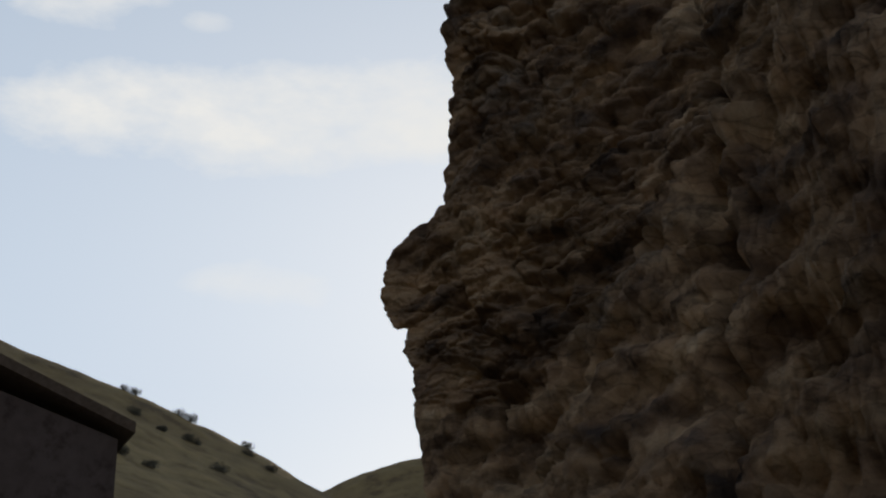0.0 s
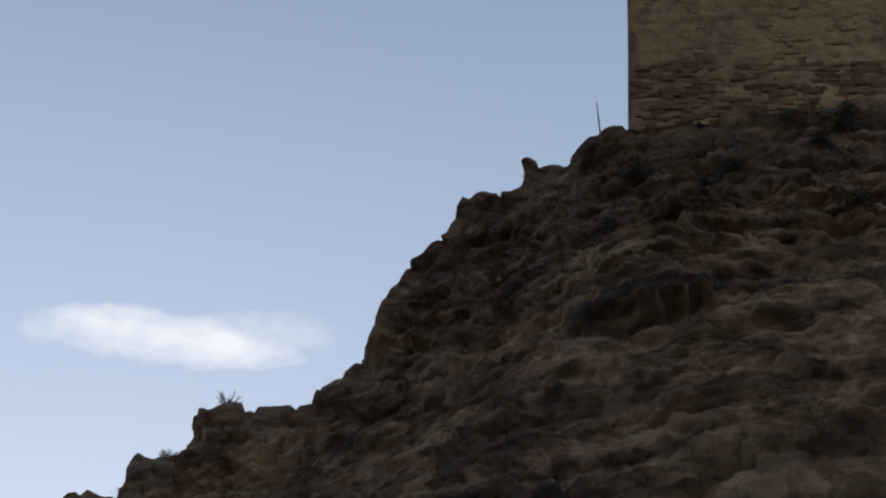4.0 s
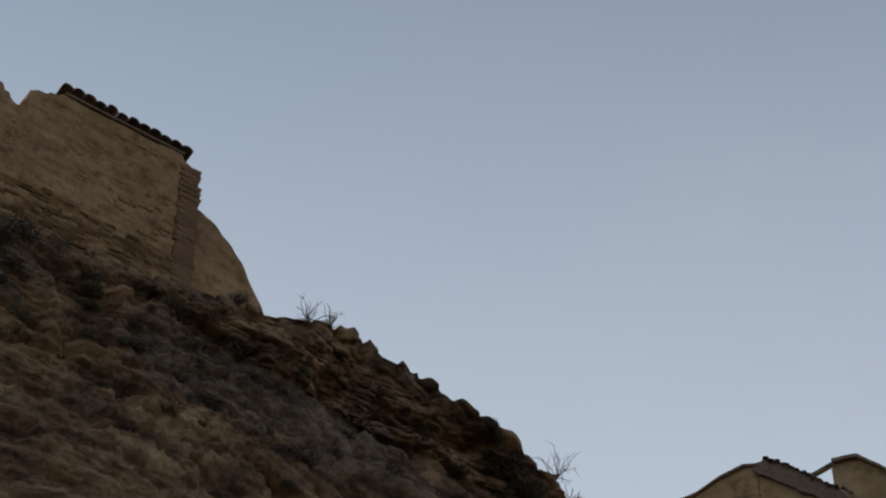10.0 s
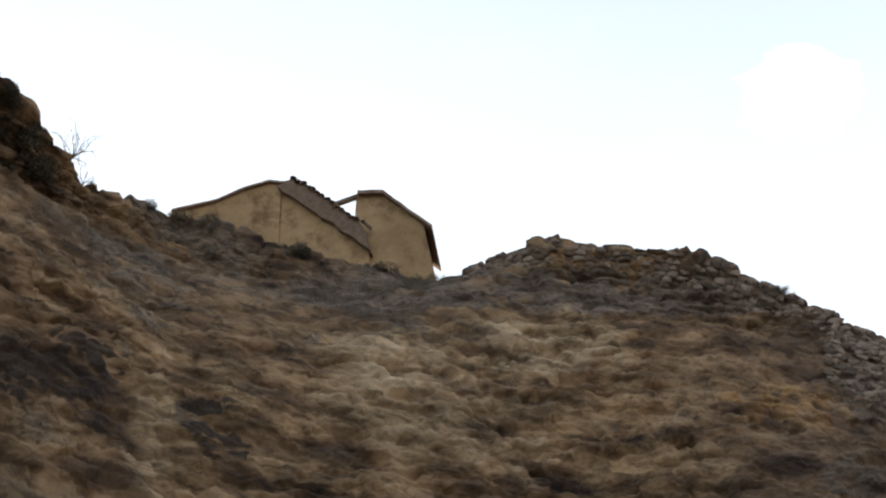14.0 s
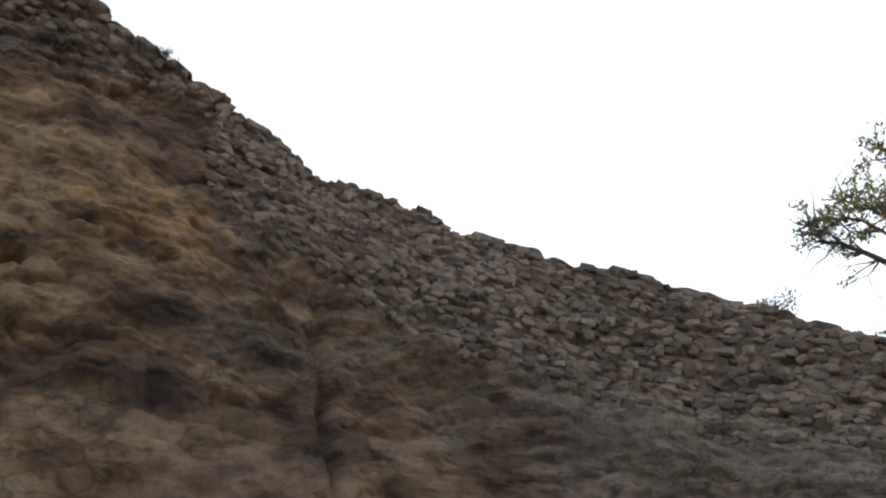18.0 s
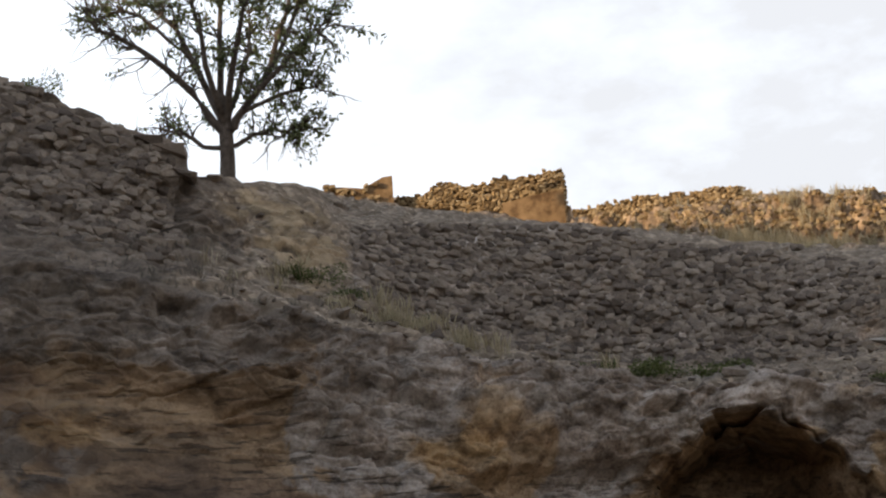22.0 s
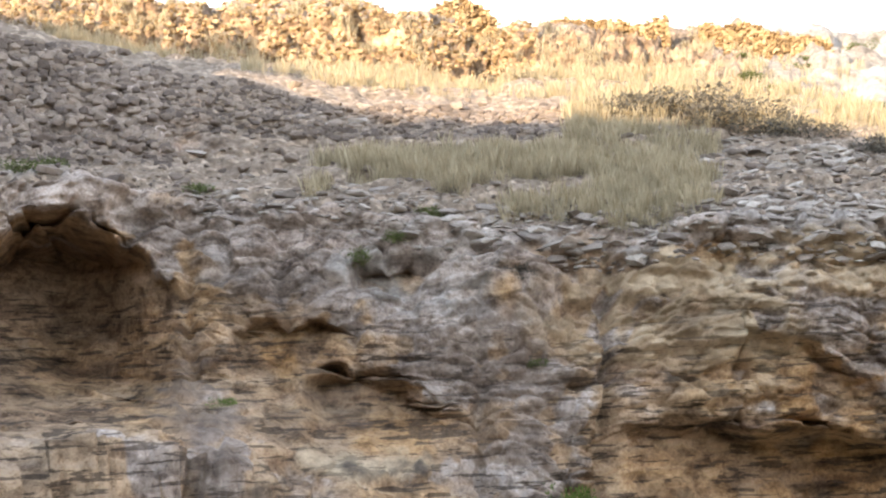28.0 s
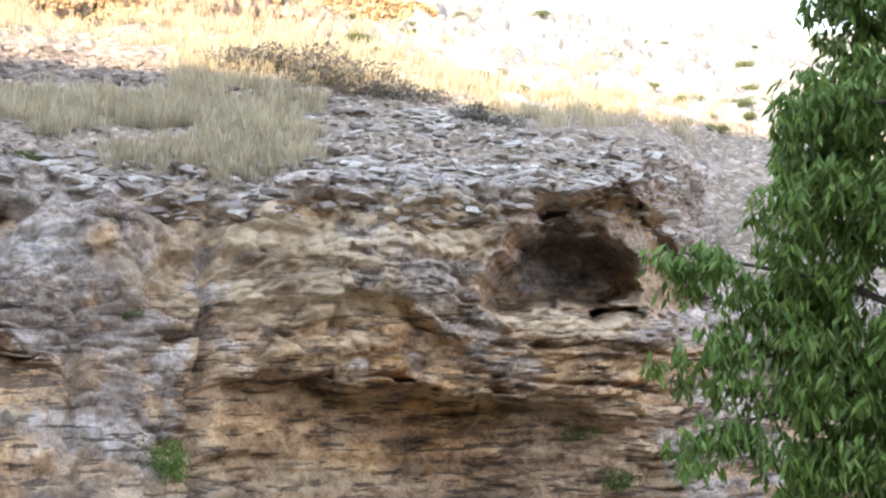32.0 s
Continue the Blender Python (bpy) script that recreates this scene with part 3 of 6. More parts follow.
BEHIND = [
    (-90.0, -35.2, 7.5, 14.87), (-59.4, -29.3, 17.3, 20.37), (-32.9, -18.4, 28.6, 21.12),
    (-18.6, -12.8, 37.9, 21.63), (-2.2, -1.9, 48.0, 20.87), (3.4, 2.3, 49.5, 21.98),
    (24.8, 17.6, 47.7, 17.50), (34.1, 23.6, 44.4, 15.85), (42.3, 28.3, 40.7, 14.32),
    (45.4, 29.9, 39.1, 19.20), (54.4, 32.5, 32.9, 17.70), (57.9, 34.7, 31.4, 17.95),
    (62.2, 36.7, 28.9, 17.98), (65.4, 38.0, 27.0, 17.95), (70.6, 39.6, 23.5, 17.96),
    (72.5, 40.4, 22.3, 17.84), (74.7, 43.4, 21.5, 17.76), (75.4, 41.4, 20.4, 17.54),
    (82.4, 48.6, 16.1, 18.43), (88.1, 52.0, 11.3, 18.44), (93.2, 57.9, 6.4, 19.20),
    (97.9, 61.4, 1.1, 19.15), (122.8, 58.8, -28.4, 17.98),
]
LINES = [np.array(v) for v in (FOOT, LOW_FACE, LIP, SLOPE, CREST, TERRACE, BEHIND)]


def line_at(k, u):
    a = LINES[k]
    plain_line = np.stack([np.interp(u, a[:, 0], a[:, i]) for i in (1, 2, 3)], -1)
    if k < 2:
        # the foot of the far cliff is undercut
        way = plain_line[:, :2] - np.array((0, 9.58))
        way /= np.linalg.norm(way, axis=1)[:, None]
        plain_line[:, :2] += way * (np.interp(u, [60, 68, 90, 95], [0, 1, 1, 0]) * (1.7, 1.15)[k])[:, None]
    if k > 3:
        return plain_line
    # the lower lines run on smoothly from point to point
    soft = sum(np.stack([np.interp(u + o, a[:, 0], a[:, i]) for i in (1, 2, 3)], -1) for o in np.linspace(-4, 4, 17)) / 17
    w = (np.clip((u + 84) / 6, 0, 1) * np.clip((82 - u) / 5, 0, 1))[:, None]
    return plain_line * (1 - w) + soft * w


def hollow(p, c, r, depth):
    """An inward push round c with radii r: a sharp brow above, a gentle run-out below."""
    d = (p - np.array(c)) / np.array(r)
    d[..., 2] *= np.where(d[..., 2] > 0, 1.8, 0.7)
    q = (d ** 2).sum(-1)
    return depth * np.clip(1.1 - q, 0, 1) ** 0.5


# place, radii, depth (less than nothing: a bulge)
HOLLOWS = [((19.8, 23.2, 9.9), (3.0, 1.0, 0.6), 0.7), ((3.3, 29.5, 16.25), (0.22, 2, 0.2), 0.9), ((2.4, 30.6, 17.9), (1.0, 2, 0.12), 0.25), ((23.4, 17.5, 10.0), (2, 0.5, 0.35), 0.4),
           ((-15.3, 11.6, 16.9), (1.4, 1.4, 0.4), 0.3), ((-11.5, 14.5, 16.4), (1.5, 1.5, 0.4), 0.25), ((-9.5, 18, 17.2), (1.0, 1.5, 0.6), 0.6),
           ((23.5, 16.2, 9.6), (3, 1.0, 0.7), -0.55), ((24.0, 12.4, 9.0), (3, 1.4, 1.1), -0.4), ((20.5, 24.2, 10.9), (3, 1.6, 0.7), -0.5), ((17.2, 25.6, 11.2), (3, 2.2, 0.8), -0.4)]
# caves and undercut brows: the roof and the foot (bearing, height), the depth (bearing, metres), the rise of the floor, the softness of the roof
CAVES = [([(87.6, 9.1), (88.6, 9.45), (89.3, 9.95), (90.1, 10.35), (91.5, 10.45), (92.8, 10.35), (93.6, 9.9), (94.3, 9.2), (94.6, 8.7)], [(87.6, 8.2), (94.6, 8.2)],
          [(87.5, 0.0), (88.0, 0.9), (90.0, 1.1), (93.6, 1.0), (94.6, 0.0)], 0.5, 0.3),
         ([(87.2, 9.0), (88.4, 9.6), (89.6, 10.1), (91.4, 10.0), (92.5, 9.3)], [(87.2, 8.45), (88.2, 8.3), (92.5, 8.35)], [(87.2, 0.0), (87.6, 1.5), (88.6, 2.4), (90.8, 2.4), (91.8, 1.5), (92.8, 0.0)], 0.35, 0.55),
         ([(51.5, 9.9), (55.0, 9.6), (56.5, 9.8), (57.3, 10.4), (58.5, 10.7), (60.6, 10.6), (63.0, 10.3), (64.0, 9.6)], [(51.5, 7.0), (57.0, 7.4), (64.0, 7.6)],
          [(51.5, 0.0), (53.5, 1.5), (56.0, 2.9), (60.0, 3.4), (61.5, 2.5), (63.2, 0.8), (64.0, 0.0)], 0.9, 0.25),
         ([(78.4, 7.55), (79.7, 7.6), (82.0, 7.45), (84.0, 7.32), (87.0, 7.25), (89.5, 7.15), (92.0, 6.8)], [(78.4, 1.5), (92.0, 1.5)], [(78.3, 0.0), (79.3, 0.7), (82.0, 1.2), (86.5, 1.4), (89.0, 1.0), (92.0, 0.0)], 4.0, 0.25),
         ([(81.6, 8.35), (82.3, 8.5), (84.0, 8.45), (85.5, 8.3), (87.0, 7.9)], [(81.6, 7.3), (87.0, 7.2)], [(81.6, 0.0), (82.0, 0.22), (84.0, 0.25), (86.0, 0.4), (87.0, 0.0)], 0.9, 0.15),
         ([(65.6, 9.1), (67.0, 9.2), (68.5, 9.1), (70.2, 8.9)], [(65.6, 7.2), (70.2, 7.4)], [(65.5, 0.0), (66.0, 0.55), (68.5, 0.6), (70.2, 0.0)], 0.9, 0.2),
         ([(67.8, 8.3), (69.0, 8.4), (71.0, 8.25), (73.5, 7.9)], [(67.8, 6.9), (73.5, 6.8)], [(67.6, 0.0), (68.6, 0.7), (71.0, 0.9), (73.5, 0.0)], 0.8, 0.25),
         ([(69.6, 10.0), (70.5, 10.15), (71.6, 10.1), (72.2, 9.9)], [(69.6, 9.55), (72.2, 9.6)], [(69.5, 0.0), (70.0, 0.6), (71.5, 0.6), (72.2, 0.0)], 0.15, 0.15),
         ([(36.5, 11.75), (40.0, 11.5), (43.0, 11.3), (45.5, 11.1)], [(36.5, 6.0), (45.5, 6.0)], [(34.0, 0.0), (37.0, 0.4), (41.0, 0.5), (44.0, 0.35), (46.0, 0.0)], 3.0, 0.6)]


def caved(u, z, cave):
    """How deep the rock is hollowed at a bearing and a height."""
    roof, foot, deep, ramp, soft = (np.array(c) if i < 3 else c for i, c in enumerate(cave))
    d = np.interp(u, deep[:, 0], deep[:, 1], 0, 0)
    rise = ease((z - np.interp(u, foot[:, 0], foot[:, 1])) / ramp)
    return d * rise * ease((np.interp(u, roof[:, 0], roof[:, 1]) - z) / soft)


# patches of colour on the rock: bearing, height, half width (degrees), half height (metres), kind of wash, strength
PATCHES = [
    (81.4, 9.95, 1.3, 0.3, "ochre", 0.8), (79.9, 9.1, 1.6, 0.7, "ochre", 0.45), (81.3, 8.0, 1.0, 0.45, "ochre", 0.8), (84.0, 7.9, 2.4, 0.5, "ochre", 1.0), (85.0, 6.6, 4.5, 0.9, "ochre", 0.9), (84.8, 11.1, 1.6, 0.3, "ochre", 0.9),
    (80.5, 6.6, 2.5, 0.7, "ochre", 0.6), (91.0, 7.3, 3.0, 0.6, "ochre", 0.8), (92.3, 10.0, 1.2, 0.5, "ochre", 0.35), (67.6, 8.6, 1.9, 0.5, "ochre", 1.0), (70.0, 7.9, 2.2, 0.35, "ochre", 0.9), (62.5, 10.0, 1.2, 0.5, "ochre", 0.5),
    (64.5, 9.6, 1.0, 0.9, "ochre", 0.5), (60.5, 8.6, 2.8, 0.5, "ochre", 0.4), (74.6, 9.2, 0.6, 0.35, "ochre", 0.7), (37.0, 10.6, 2.0, 0.25, "ochre", 0.5), (50.5, 10.3, 2.0, 0.4, "ochre", 0.7), (14.4, 17.4, 3.2, 1.2, "ochre", 0.75),
    (69.0, 7.1, 3.5, 0.2, "cream", 0.7), (80.5, 5.9, 2.2, 0.4, "cream", 0.3), (76.0, 7.2, 2.2, 0.9, "grey", 0.6), (3.0, 19.4, 4.0, 1.1, "cream", 0.9), (-2.5, 17.0, 4.5, 1.8, "cream", 0.8), (-4.0, 18.6, 4.0, 0.8, "cream", 0.7), (-12.3, 15.0, 0.9, 1.5, "cream", 0.9),
    (-9.8, 16.8, 2.4, 0.8, "cream", 0.6), (2.2, 16.6, 1.2, 1.6, "cream", 0.7), (-53.5, 18.5, 5.0, 0.5, "cream", 0.6), (-40.0, 17.4, 3.0, 0.7, "cream", 0.5), (39.5, 8.5, 3.5, 0.5, "cream", 0.5), (80.8, 9.1, 3.4, 0.95, "cream", 1.0), (77.0, 9.0, 1.6, 0.6, "cream", 0.6), (85.0, 9.6, 3.2, 0.5, "cream", 0.7), (71.5, 7.6, 3.0, 0.5, "ochre", 0.9), (71.0, 6.4, 4.5, 0.6, "ochre", 0.8), (44.2, 15.2, 1.9, 0.5, "cream", 0.8), (44.8, 14.3, 1.5, 0.7, "cream", 0.8), (45.2, 13.3, 1.3, 0.6, "cream", 0.7), (90.2, 8.35, 2.4, 0.3, "cream", 0.8), (90.5, 9.4, 2.6, 0.8, "grey", 0.8), (-66.0, 12.0, 4.0, 1.6, "cream", 0.25),
    (84.5, 8.75, 2.4, 0.35, "grey", 0.9), (86.6, 8.1, 1.4, 0.35, "grey", 1.0), (88.5, 7.5, 1.3, 0.25, "grey", 0.9), (94.7, 6.0, 2.0, 1.2, "grey", 1.0), (92.8, 8.1, 1.3, 0.3, "grey", 0.9), (72.5, 8.4, 2.3, 0.9, "grey", 1.0),
    (75.5, 9.0, 2.0, 0.9, "grey", 0.7), (63.5, 7.2, 2.5, 0.5, "grey", 1.0), (66.2, 9.9, 2.0, 0.4, "grey", 0.6), (54.8, 10.7, 2.2, 0.7, "grey", 1.0), (43.0, 12.0, 6.0, 0.6, "grey", 1.0), (46.5, 10.5, 2.5, 1.0, "grey", 0.8), (36.0, 10.4, 2.0, 0.8, "grey", 0.5),
    (18.0, 15.2, 2.0, 0.5, "grey", 1.0), (18.1, 17.8, 1.6, 0.8, "grey", 0.7), (7.5, 21.6, 7.0, 0.9, "grey", 0.8), (-3.0, 21.2, 4.0, 0.6, "grey", 0.7), (-56.9, 20.3, 6.0, 0.9, "grey", 0.8), (-46.0, 20.8, 8.0, 0.9, "grey", 0.9), (-30.0, 20.5, 8.0, 1.0, "grey", 0.6),
    (71.9, 10.0, 2.6, 0.6, "chalk", 0.8), (72.8, 9.35, 1.8, 0.45, "chalk", 0.75), (78.9, 10.25, 3.5, 0.2, "chalk", 0.45), (86.5, 10.3, 4.0, 0.25, "chalk", 0.4), (85.0, 11.7, 3.5, 0.25, "chalk", 0.4), (58.5, 11.35, 1.6, 0.18, "chalk", 0.5),
    # dark patches: black stains and bands, plus painted shade on low, recessed rock
    (5.6, 18.1, 2.7, 0.45, "stain_shade", 0.5), (8.7, 16.8, 2.2, 0.5, "stain_shade", 0.5), (11.7, 14.9, 1.6, 0.3, "stain_shade", 0.6), (-15.8, 15.4, 3.4, 1.2, "stain_shade", 1.0), (-9.9, 15.1, 1.3, 0.8, "stain_shade", 1.0), (-20.6, 16.0, 1.8, 1.6, "stain_shade", 0.6),
    (-52.8, 17.3, 4.6, 0.42, "stain_shade", 1.0), (-47.0, 17.0, 3.5, 0.4, "stain_shade", 0.85), (-53.0, 19.5, 5.5, 0.3, "stain_shade", 0.55), (71.5, 6.5, 4.5, 0.8, "stain_shade", 0.55), (-25.0, 13.2, 5.0, 2.2, "stain_shade", 0.66), (65.5, 6.2, 4.5, 1.2, "stain_shade", 0.72), (62.5, 8.6, 1.2, 0.8, "stain_shade", 0.35), (-58.5, 13.0, 4.0, 4.0, "stain_shade", 0.7), (87.0, 5.6, 2.5, 0.5, "stain_shade", 0.25),
    # dun over the overhung lower cliff, its shade put into the colour
    (66.5, 6.0, 6.0, 0.8, "dun", 0.85), (64.4, 7.6, 1.6, 1.2, "dun", 0.85), (74.5, 7.9, 2.6, 1.2, "dun", 0.6), (73.5, 6.1, 2.5, 0.6, "dun", 0.8), (69.5, 8.1, 3.0, 0.5, "dun", 0.45), (67.5, 9.5, 1.8, 0.4, "dun", 0.4),
    (68.3, 8.3, 2.2, 0.8, "ochre", 0.7), (82.0, 8.6, 3.0, 0.8, "cream", 0.5), (79.8, 9.6, 2.0, 0.5, "cream", 0.5), (62.8, 8.2, 1.6, 1.0, "ochre", 0.6), (-57.0, 19.6, 2.6, 0.4, "stain_shade", 0.4), (-44.5, 21.3, 2.0, 0.3, "stain_shade", 0.5), (-72.5, 13.0, 3.0, 0.9, "stain_shade", 0.4), (-78.0, 9.0, 3.0, 1.4, "stain_shade", 0.35), (35.4, 11.4, 1.5, 0.4, "stain_shade", 0.4)]


# upright clefts: bearing, half width, depth
CLEFTS = [(78.1, 0.2, 0.7), (77.6, 1.6, 0.3), (67.3, 0.4, 0.6), (73.9, 0.25, 0.4), (64.0, 0.3, 0.5), (20.7, 0.22, 0.5), (-70.4, 0.3, 0.5)]
# the outline of the western end: height, y
SPUR = [(6.66, 3.90), (7.67, 3.77), (8.71, 3.72), (9.11, 3.75), (9.42, 3.60), (9.86, 3.75), (9.89, 3.54), (10.28, 3.34), (11.08, 3.42), (11.55, 3.88), (11.97, 4.36), (13.06, 4.51), (14.07, 4.52), (14.70, 4.54), (15.03, 4.39), (15.67, 4.35), (16.32, 4.65)]


def terrain():
    nu = 2250
    # bearings, closer together where the rock is near
    u = np.concatenate([np.linspace(-90, -79.4, 130, endpoint=False), np.linspace(-79.4, 98, nu - 150), np.linspace(98.3, 122, 20)])
    counts = [40, 160, 80, 90, 46, 34]
    rows, level = [], []
    base = line_at(0, u)
    low = base.copy()
    rad = base[:, :2] / np.linalg.norm(base[:, :2], axis=1)[:, None]
    low[:, :2] -= rad * 1.0
    low[:, 2] = np.minimum(-1.0, base[:, 2] - 4)
    for s in np.linspace(0, 1, 16, endpoint=False):
        rows.append(low + (base - low) * s)
        level.append(-1 + s)
    for k, c in enumerate(counts):
        a, b = line_at(k, u), line_at(k + 1, u)
        for s in np.linspace(0, 1, c, endpoint=(k == len(counts) - 1)):
            rows.append(a + (b - a) * s)
            level.append(k + s)
    far = line_at(6, u)
    for s in (0.3, 1.0):
        q = far.copy()
        q[:, :2] += rad * 40 * s
        q[:, 2] = far[:, 2] - 6 * s
        rows.append(q)
        level.append(6 + s)
    p = np.stack(rows)
    lv = np.array(level)[:, None] + 0 * u[None]
    end = np.exp(-((u[None] + 90) / 5.5) ** 2)
    spur = np.array(SPUR)
    want = np.interp(p[:, 0, 2], spur[:, 0], spur[:, 1])
    p[..., 1] += (np.where(np.array(level) < 4.1, want - p[:, 0, 1], 0))[:, None] * end
    # outward normals of the plain sheet
    du = np.gradient(p, axis=1)
    dv = np.gradient(p, axis=0)
    nrm = np.cross(du, dv)
    nrm /= np.linalg.norm(nrm, axis=-1, keepdims=True) + 1e-9
    for _ in range(6):
        nrm[1:-1, 1:-1] = (nrm[1:-1, 1:-1] * 2 + nrm[:-2, 1:-1] + nrm[2:, 1:-1] + nrm[1:-1, :-2] + nrm[1:-1, 2:]) / 6
    nrm /= np.linalg.norm(nrm, axis=-1, keepdims=True) + 1e-9
    nrm *= np.sign((nrm * (np.array([0, 5, 40.0]) - p)).sum(-1, keepdims=True).mean())
    face = np.clip(1.25 - nrm[..., 2] * 1.35, 0.12, 1)
    crest = np.exp(-((lv - 4) / 0.26) ** 2)
    calm = (1 - 0.9 * crest) * (1 - 0.6 * end)
    wob = 0.35 * fbm(p * 0.6, 3)
    big = fbm(p * 0.23 + 5, 3)
    mid = fbm(p * 0.9 + 2, 4, 0.5)
    small = fbm(p * 3.1, 2, 0.5)
    east = np.clip((u[None] - 20) / 25, 0, 1)
    under = line_at(2, u)[None, :, 2] - 0.8 - p[..., 2] + 0.5 * big
    bedded = east * ease(under / 1.2) * (lv < 2.2)
    # the beds dip a little towards the end of the cliff
    zz = p[..., 2] + 0.35 * wob + 0.055 * (u[None] - 80) * east
    bent = p + 0.08 * np.stack([fbm(p * 1.6 + k, 2) for k in (4, 14, 24)], -1)
    blocks = blocky(bent * np.array([0.8, 0.8, 1.3]))
    lumps = blocky(bent * np.array([2.2, 2.2, 3.5]) + 7, 0.14, 0.7, 0.2)
    chips = blocky(bent * np.array([5.0, 5.0, 8.0]) + 11, 0.2)
    flags = blocky(np.concatenate([bent[..., :2] * 0.9, (zz * 3.2)[..., None]], -1) + 3)
    thick, thin = bedding(p, zz, 1.9, 0.3), bedding(p, zz + 0.06 * mid, 5.2, 0.5)
    pits = -np.clip(fbm(p * np.array([1.1, 1.1, 1.7]) + 50, 2) - 0.35, 0, 0.6)
    far_west = np.clip((-56 - u[None]) / 6, 0, 1)
    rough_west = (0.18 + 0.06 * far_west) * blocks + (0.1 + 0.05 * far_west) * lumps + 0.06 * chips + (1 - 0.3 * far_west) * (0.14 * flags + 0.13 * thick + 0.05 * thin) + 0.3 * pits
    rough_east = (0.26 - 0.12 * bedded) * blocks + 0.13 * lumps + 0.07 * chips + 0.14 * flags + (0.08 + 0.16 * bedded) * thick + (0.02 + 0.17 * bedded) * thin + 0.3 * pits
    d = face * calm * (0.45 * big + rough_west * (1 - east) + rough_east * east) + 0.04 * small + (1 - face) * (0.12 * mid + 0.1 * lumps * east + 0.3 * np.clip(lv - 4.4, 0, 1) * np.clip((u[None] - 80) / 4, 0, 1) * (blocks + 0.6 * mid)) * calm
    d = d + crest * (1 - east) * 0.2 * blocky(p * 1.7 + 7, 0.2, 0.4, 0.0)
    for az, w, depth in CLEFTS:
        d = d - depth * np.exp(-((u[None] + 0.35 * noise3(p * 0.8) + 0.2 * noise3(p * 2.6) - az) / w) ** 2) * np.clip((2.2 if az > 30 else 2.9) - lv, 0, 1) * face
    block = np.tanh(3 * fbm(p * 1.6 + 31, 2))
    d = d + crest * 0.06 * block
    warped = bent
    for c, r, depth in HOLLOWS:
        d = d - hollow(warped, c, r, depth)
    ub = u[None] + 0.45 * noise3(p * 0.9 + 70) + 0.2 * noise3(p * 2.7)
    zb = p[..., 2] + 0.14 * noise3(p * 1.1 + 80) + 0.07 * noise3(p * 3.3) + 0.1 * flags
    inside, pushed = np.zeros(lv.shape), np.zeros(lv.shape)
    for cave in CAVES:
        deep = caved(ub, zb, cave) * (lv < 2.6)
        pushed = pushed + deep
        inside = np.maximum(inside, np.clip(deep * 2, 0, 1))
    bluff = np.clip((lv - 5.02) / 0.12, 0, 1) * np.clip((5.97 - lv) / 0.35, 0, 1) * np.clip((u[None] - 50) / 3, 0, 1) * np.clip((84 - u[None]) / 3, 0, 1)
    d = d + bluff * (0.2 * blocks + 0.25 * lumps + 0.2 * chips + 0.2 * flags + 0.1 * mid)
    # the caves go straight into the hill
    inward = p[..., :2] - np.array((0, 9.58))
    inward /= np.linalg.norm(inward, axis=-1, keepdims=True)
    p = p + nrm * (d * (1 - 0.6 * inside))[..., None]
    p[..., :2] += inward * pushed[..., None]
    me = grid_mesh("rock", p, ROCK)
    # grey skin on the ledges and the right-hand rock, soil where it lies flat
    skin = np.clip(np.clip((u[None] - 20) / 14, 0, 1) * (0.16 + 0.2 * np.clip((lv - 1.25) * 2, 0, 1)) + 0.12 * np.clip(nrm[..., 2], 0, 1)  + (1 - east) * (0.15 + 0.07 * np.clip((lv - 2.2) * 1.5, 0, 1)), 0, 1)
    skin = skin * (1 - 0.9 * bluff) * (1 - 0.45 * inside)
    slope_zone = np.maximum(((lv > 2.05) & (lv < 6.5)) * np.clip((u[None] - 40.5 + 2 * mid) / 3, 0, 1), lv > 4.05)
    soil = np.clip((nrm[..., 2] - 0.35) * 1.6 + 0.6 * np.exp(-((u[None] - 44 + 1.5 * mid) / 2.2) ** 2), 0, 1) * slope_zone * (1 - 0.75 * bluff) * (1 - 0.8 * ((u[None] > 46.8) & (u[None] < 63.5) & (lv > 2.98) & (lv < 3.98)))
    col = np.ones((*lv.shape, 4), np.float32)
    col[..., 0], col[..., 1], col[..., 2] = skin, soil, np.clip(bedded, 0, 1)
    col[..., 3] = np.clip((u[None] - 82 + 3 * big) / 3, 0, 1) * np.clip((lv - 4.45 + 0.3 * mid) / 0.3, 0, 1) * 0.9
    patch = {k: np.zeros(lv.shape) for k in ("ochre", "cream", "grey", "chalk", "stain_shade", "dun")}
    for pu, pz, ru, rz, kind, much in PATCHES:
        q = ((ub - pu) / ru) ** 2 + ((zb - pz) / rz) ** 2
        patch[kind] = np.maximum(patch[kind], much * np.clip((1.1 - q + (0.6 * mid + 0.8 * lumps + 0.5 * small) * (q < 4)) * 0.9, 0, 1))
    col[..., 0] = np.clip(col[..., 0] + 0.4 * patch["grey"] - 0.45 * np.maximum(patch["ochre"], patch["cream"]), 0, 1)
    col[..., 1] *= 1 - 0.9 * patch["cream"]
    col[..., 3] = np.maximum(col[..., 3], patch["chalk"] * np.clip(0.75 + 0.5 * blocks, 0, 1))
    at = me.color_attributes.new("skin", "FLOAT_COLOR", "POINT")
    at.data.foreach_set("color", col.ravel())
    wash = np.ones((*lv.shape, 4), np.float32)
    wash[..., 0], wash[..., 1], wash[..., 2] = patch["ochre"], patch["cream"], patch["dun"]
    me.color_attributes.new("wash", "FLOAT_COLOR", "POINT").data.foreach_set("color", wash.ravel())
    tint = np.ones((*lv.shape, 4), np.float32)
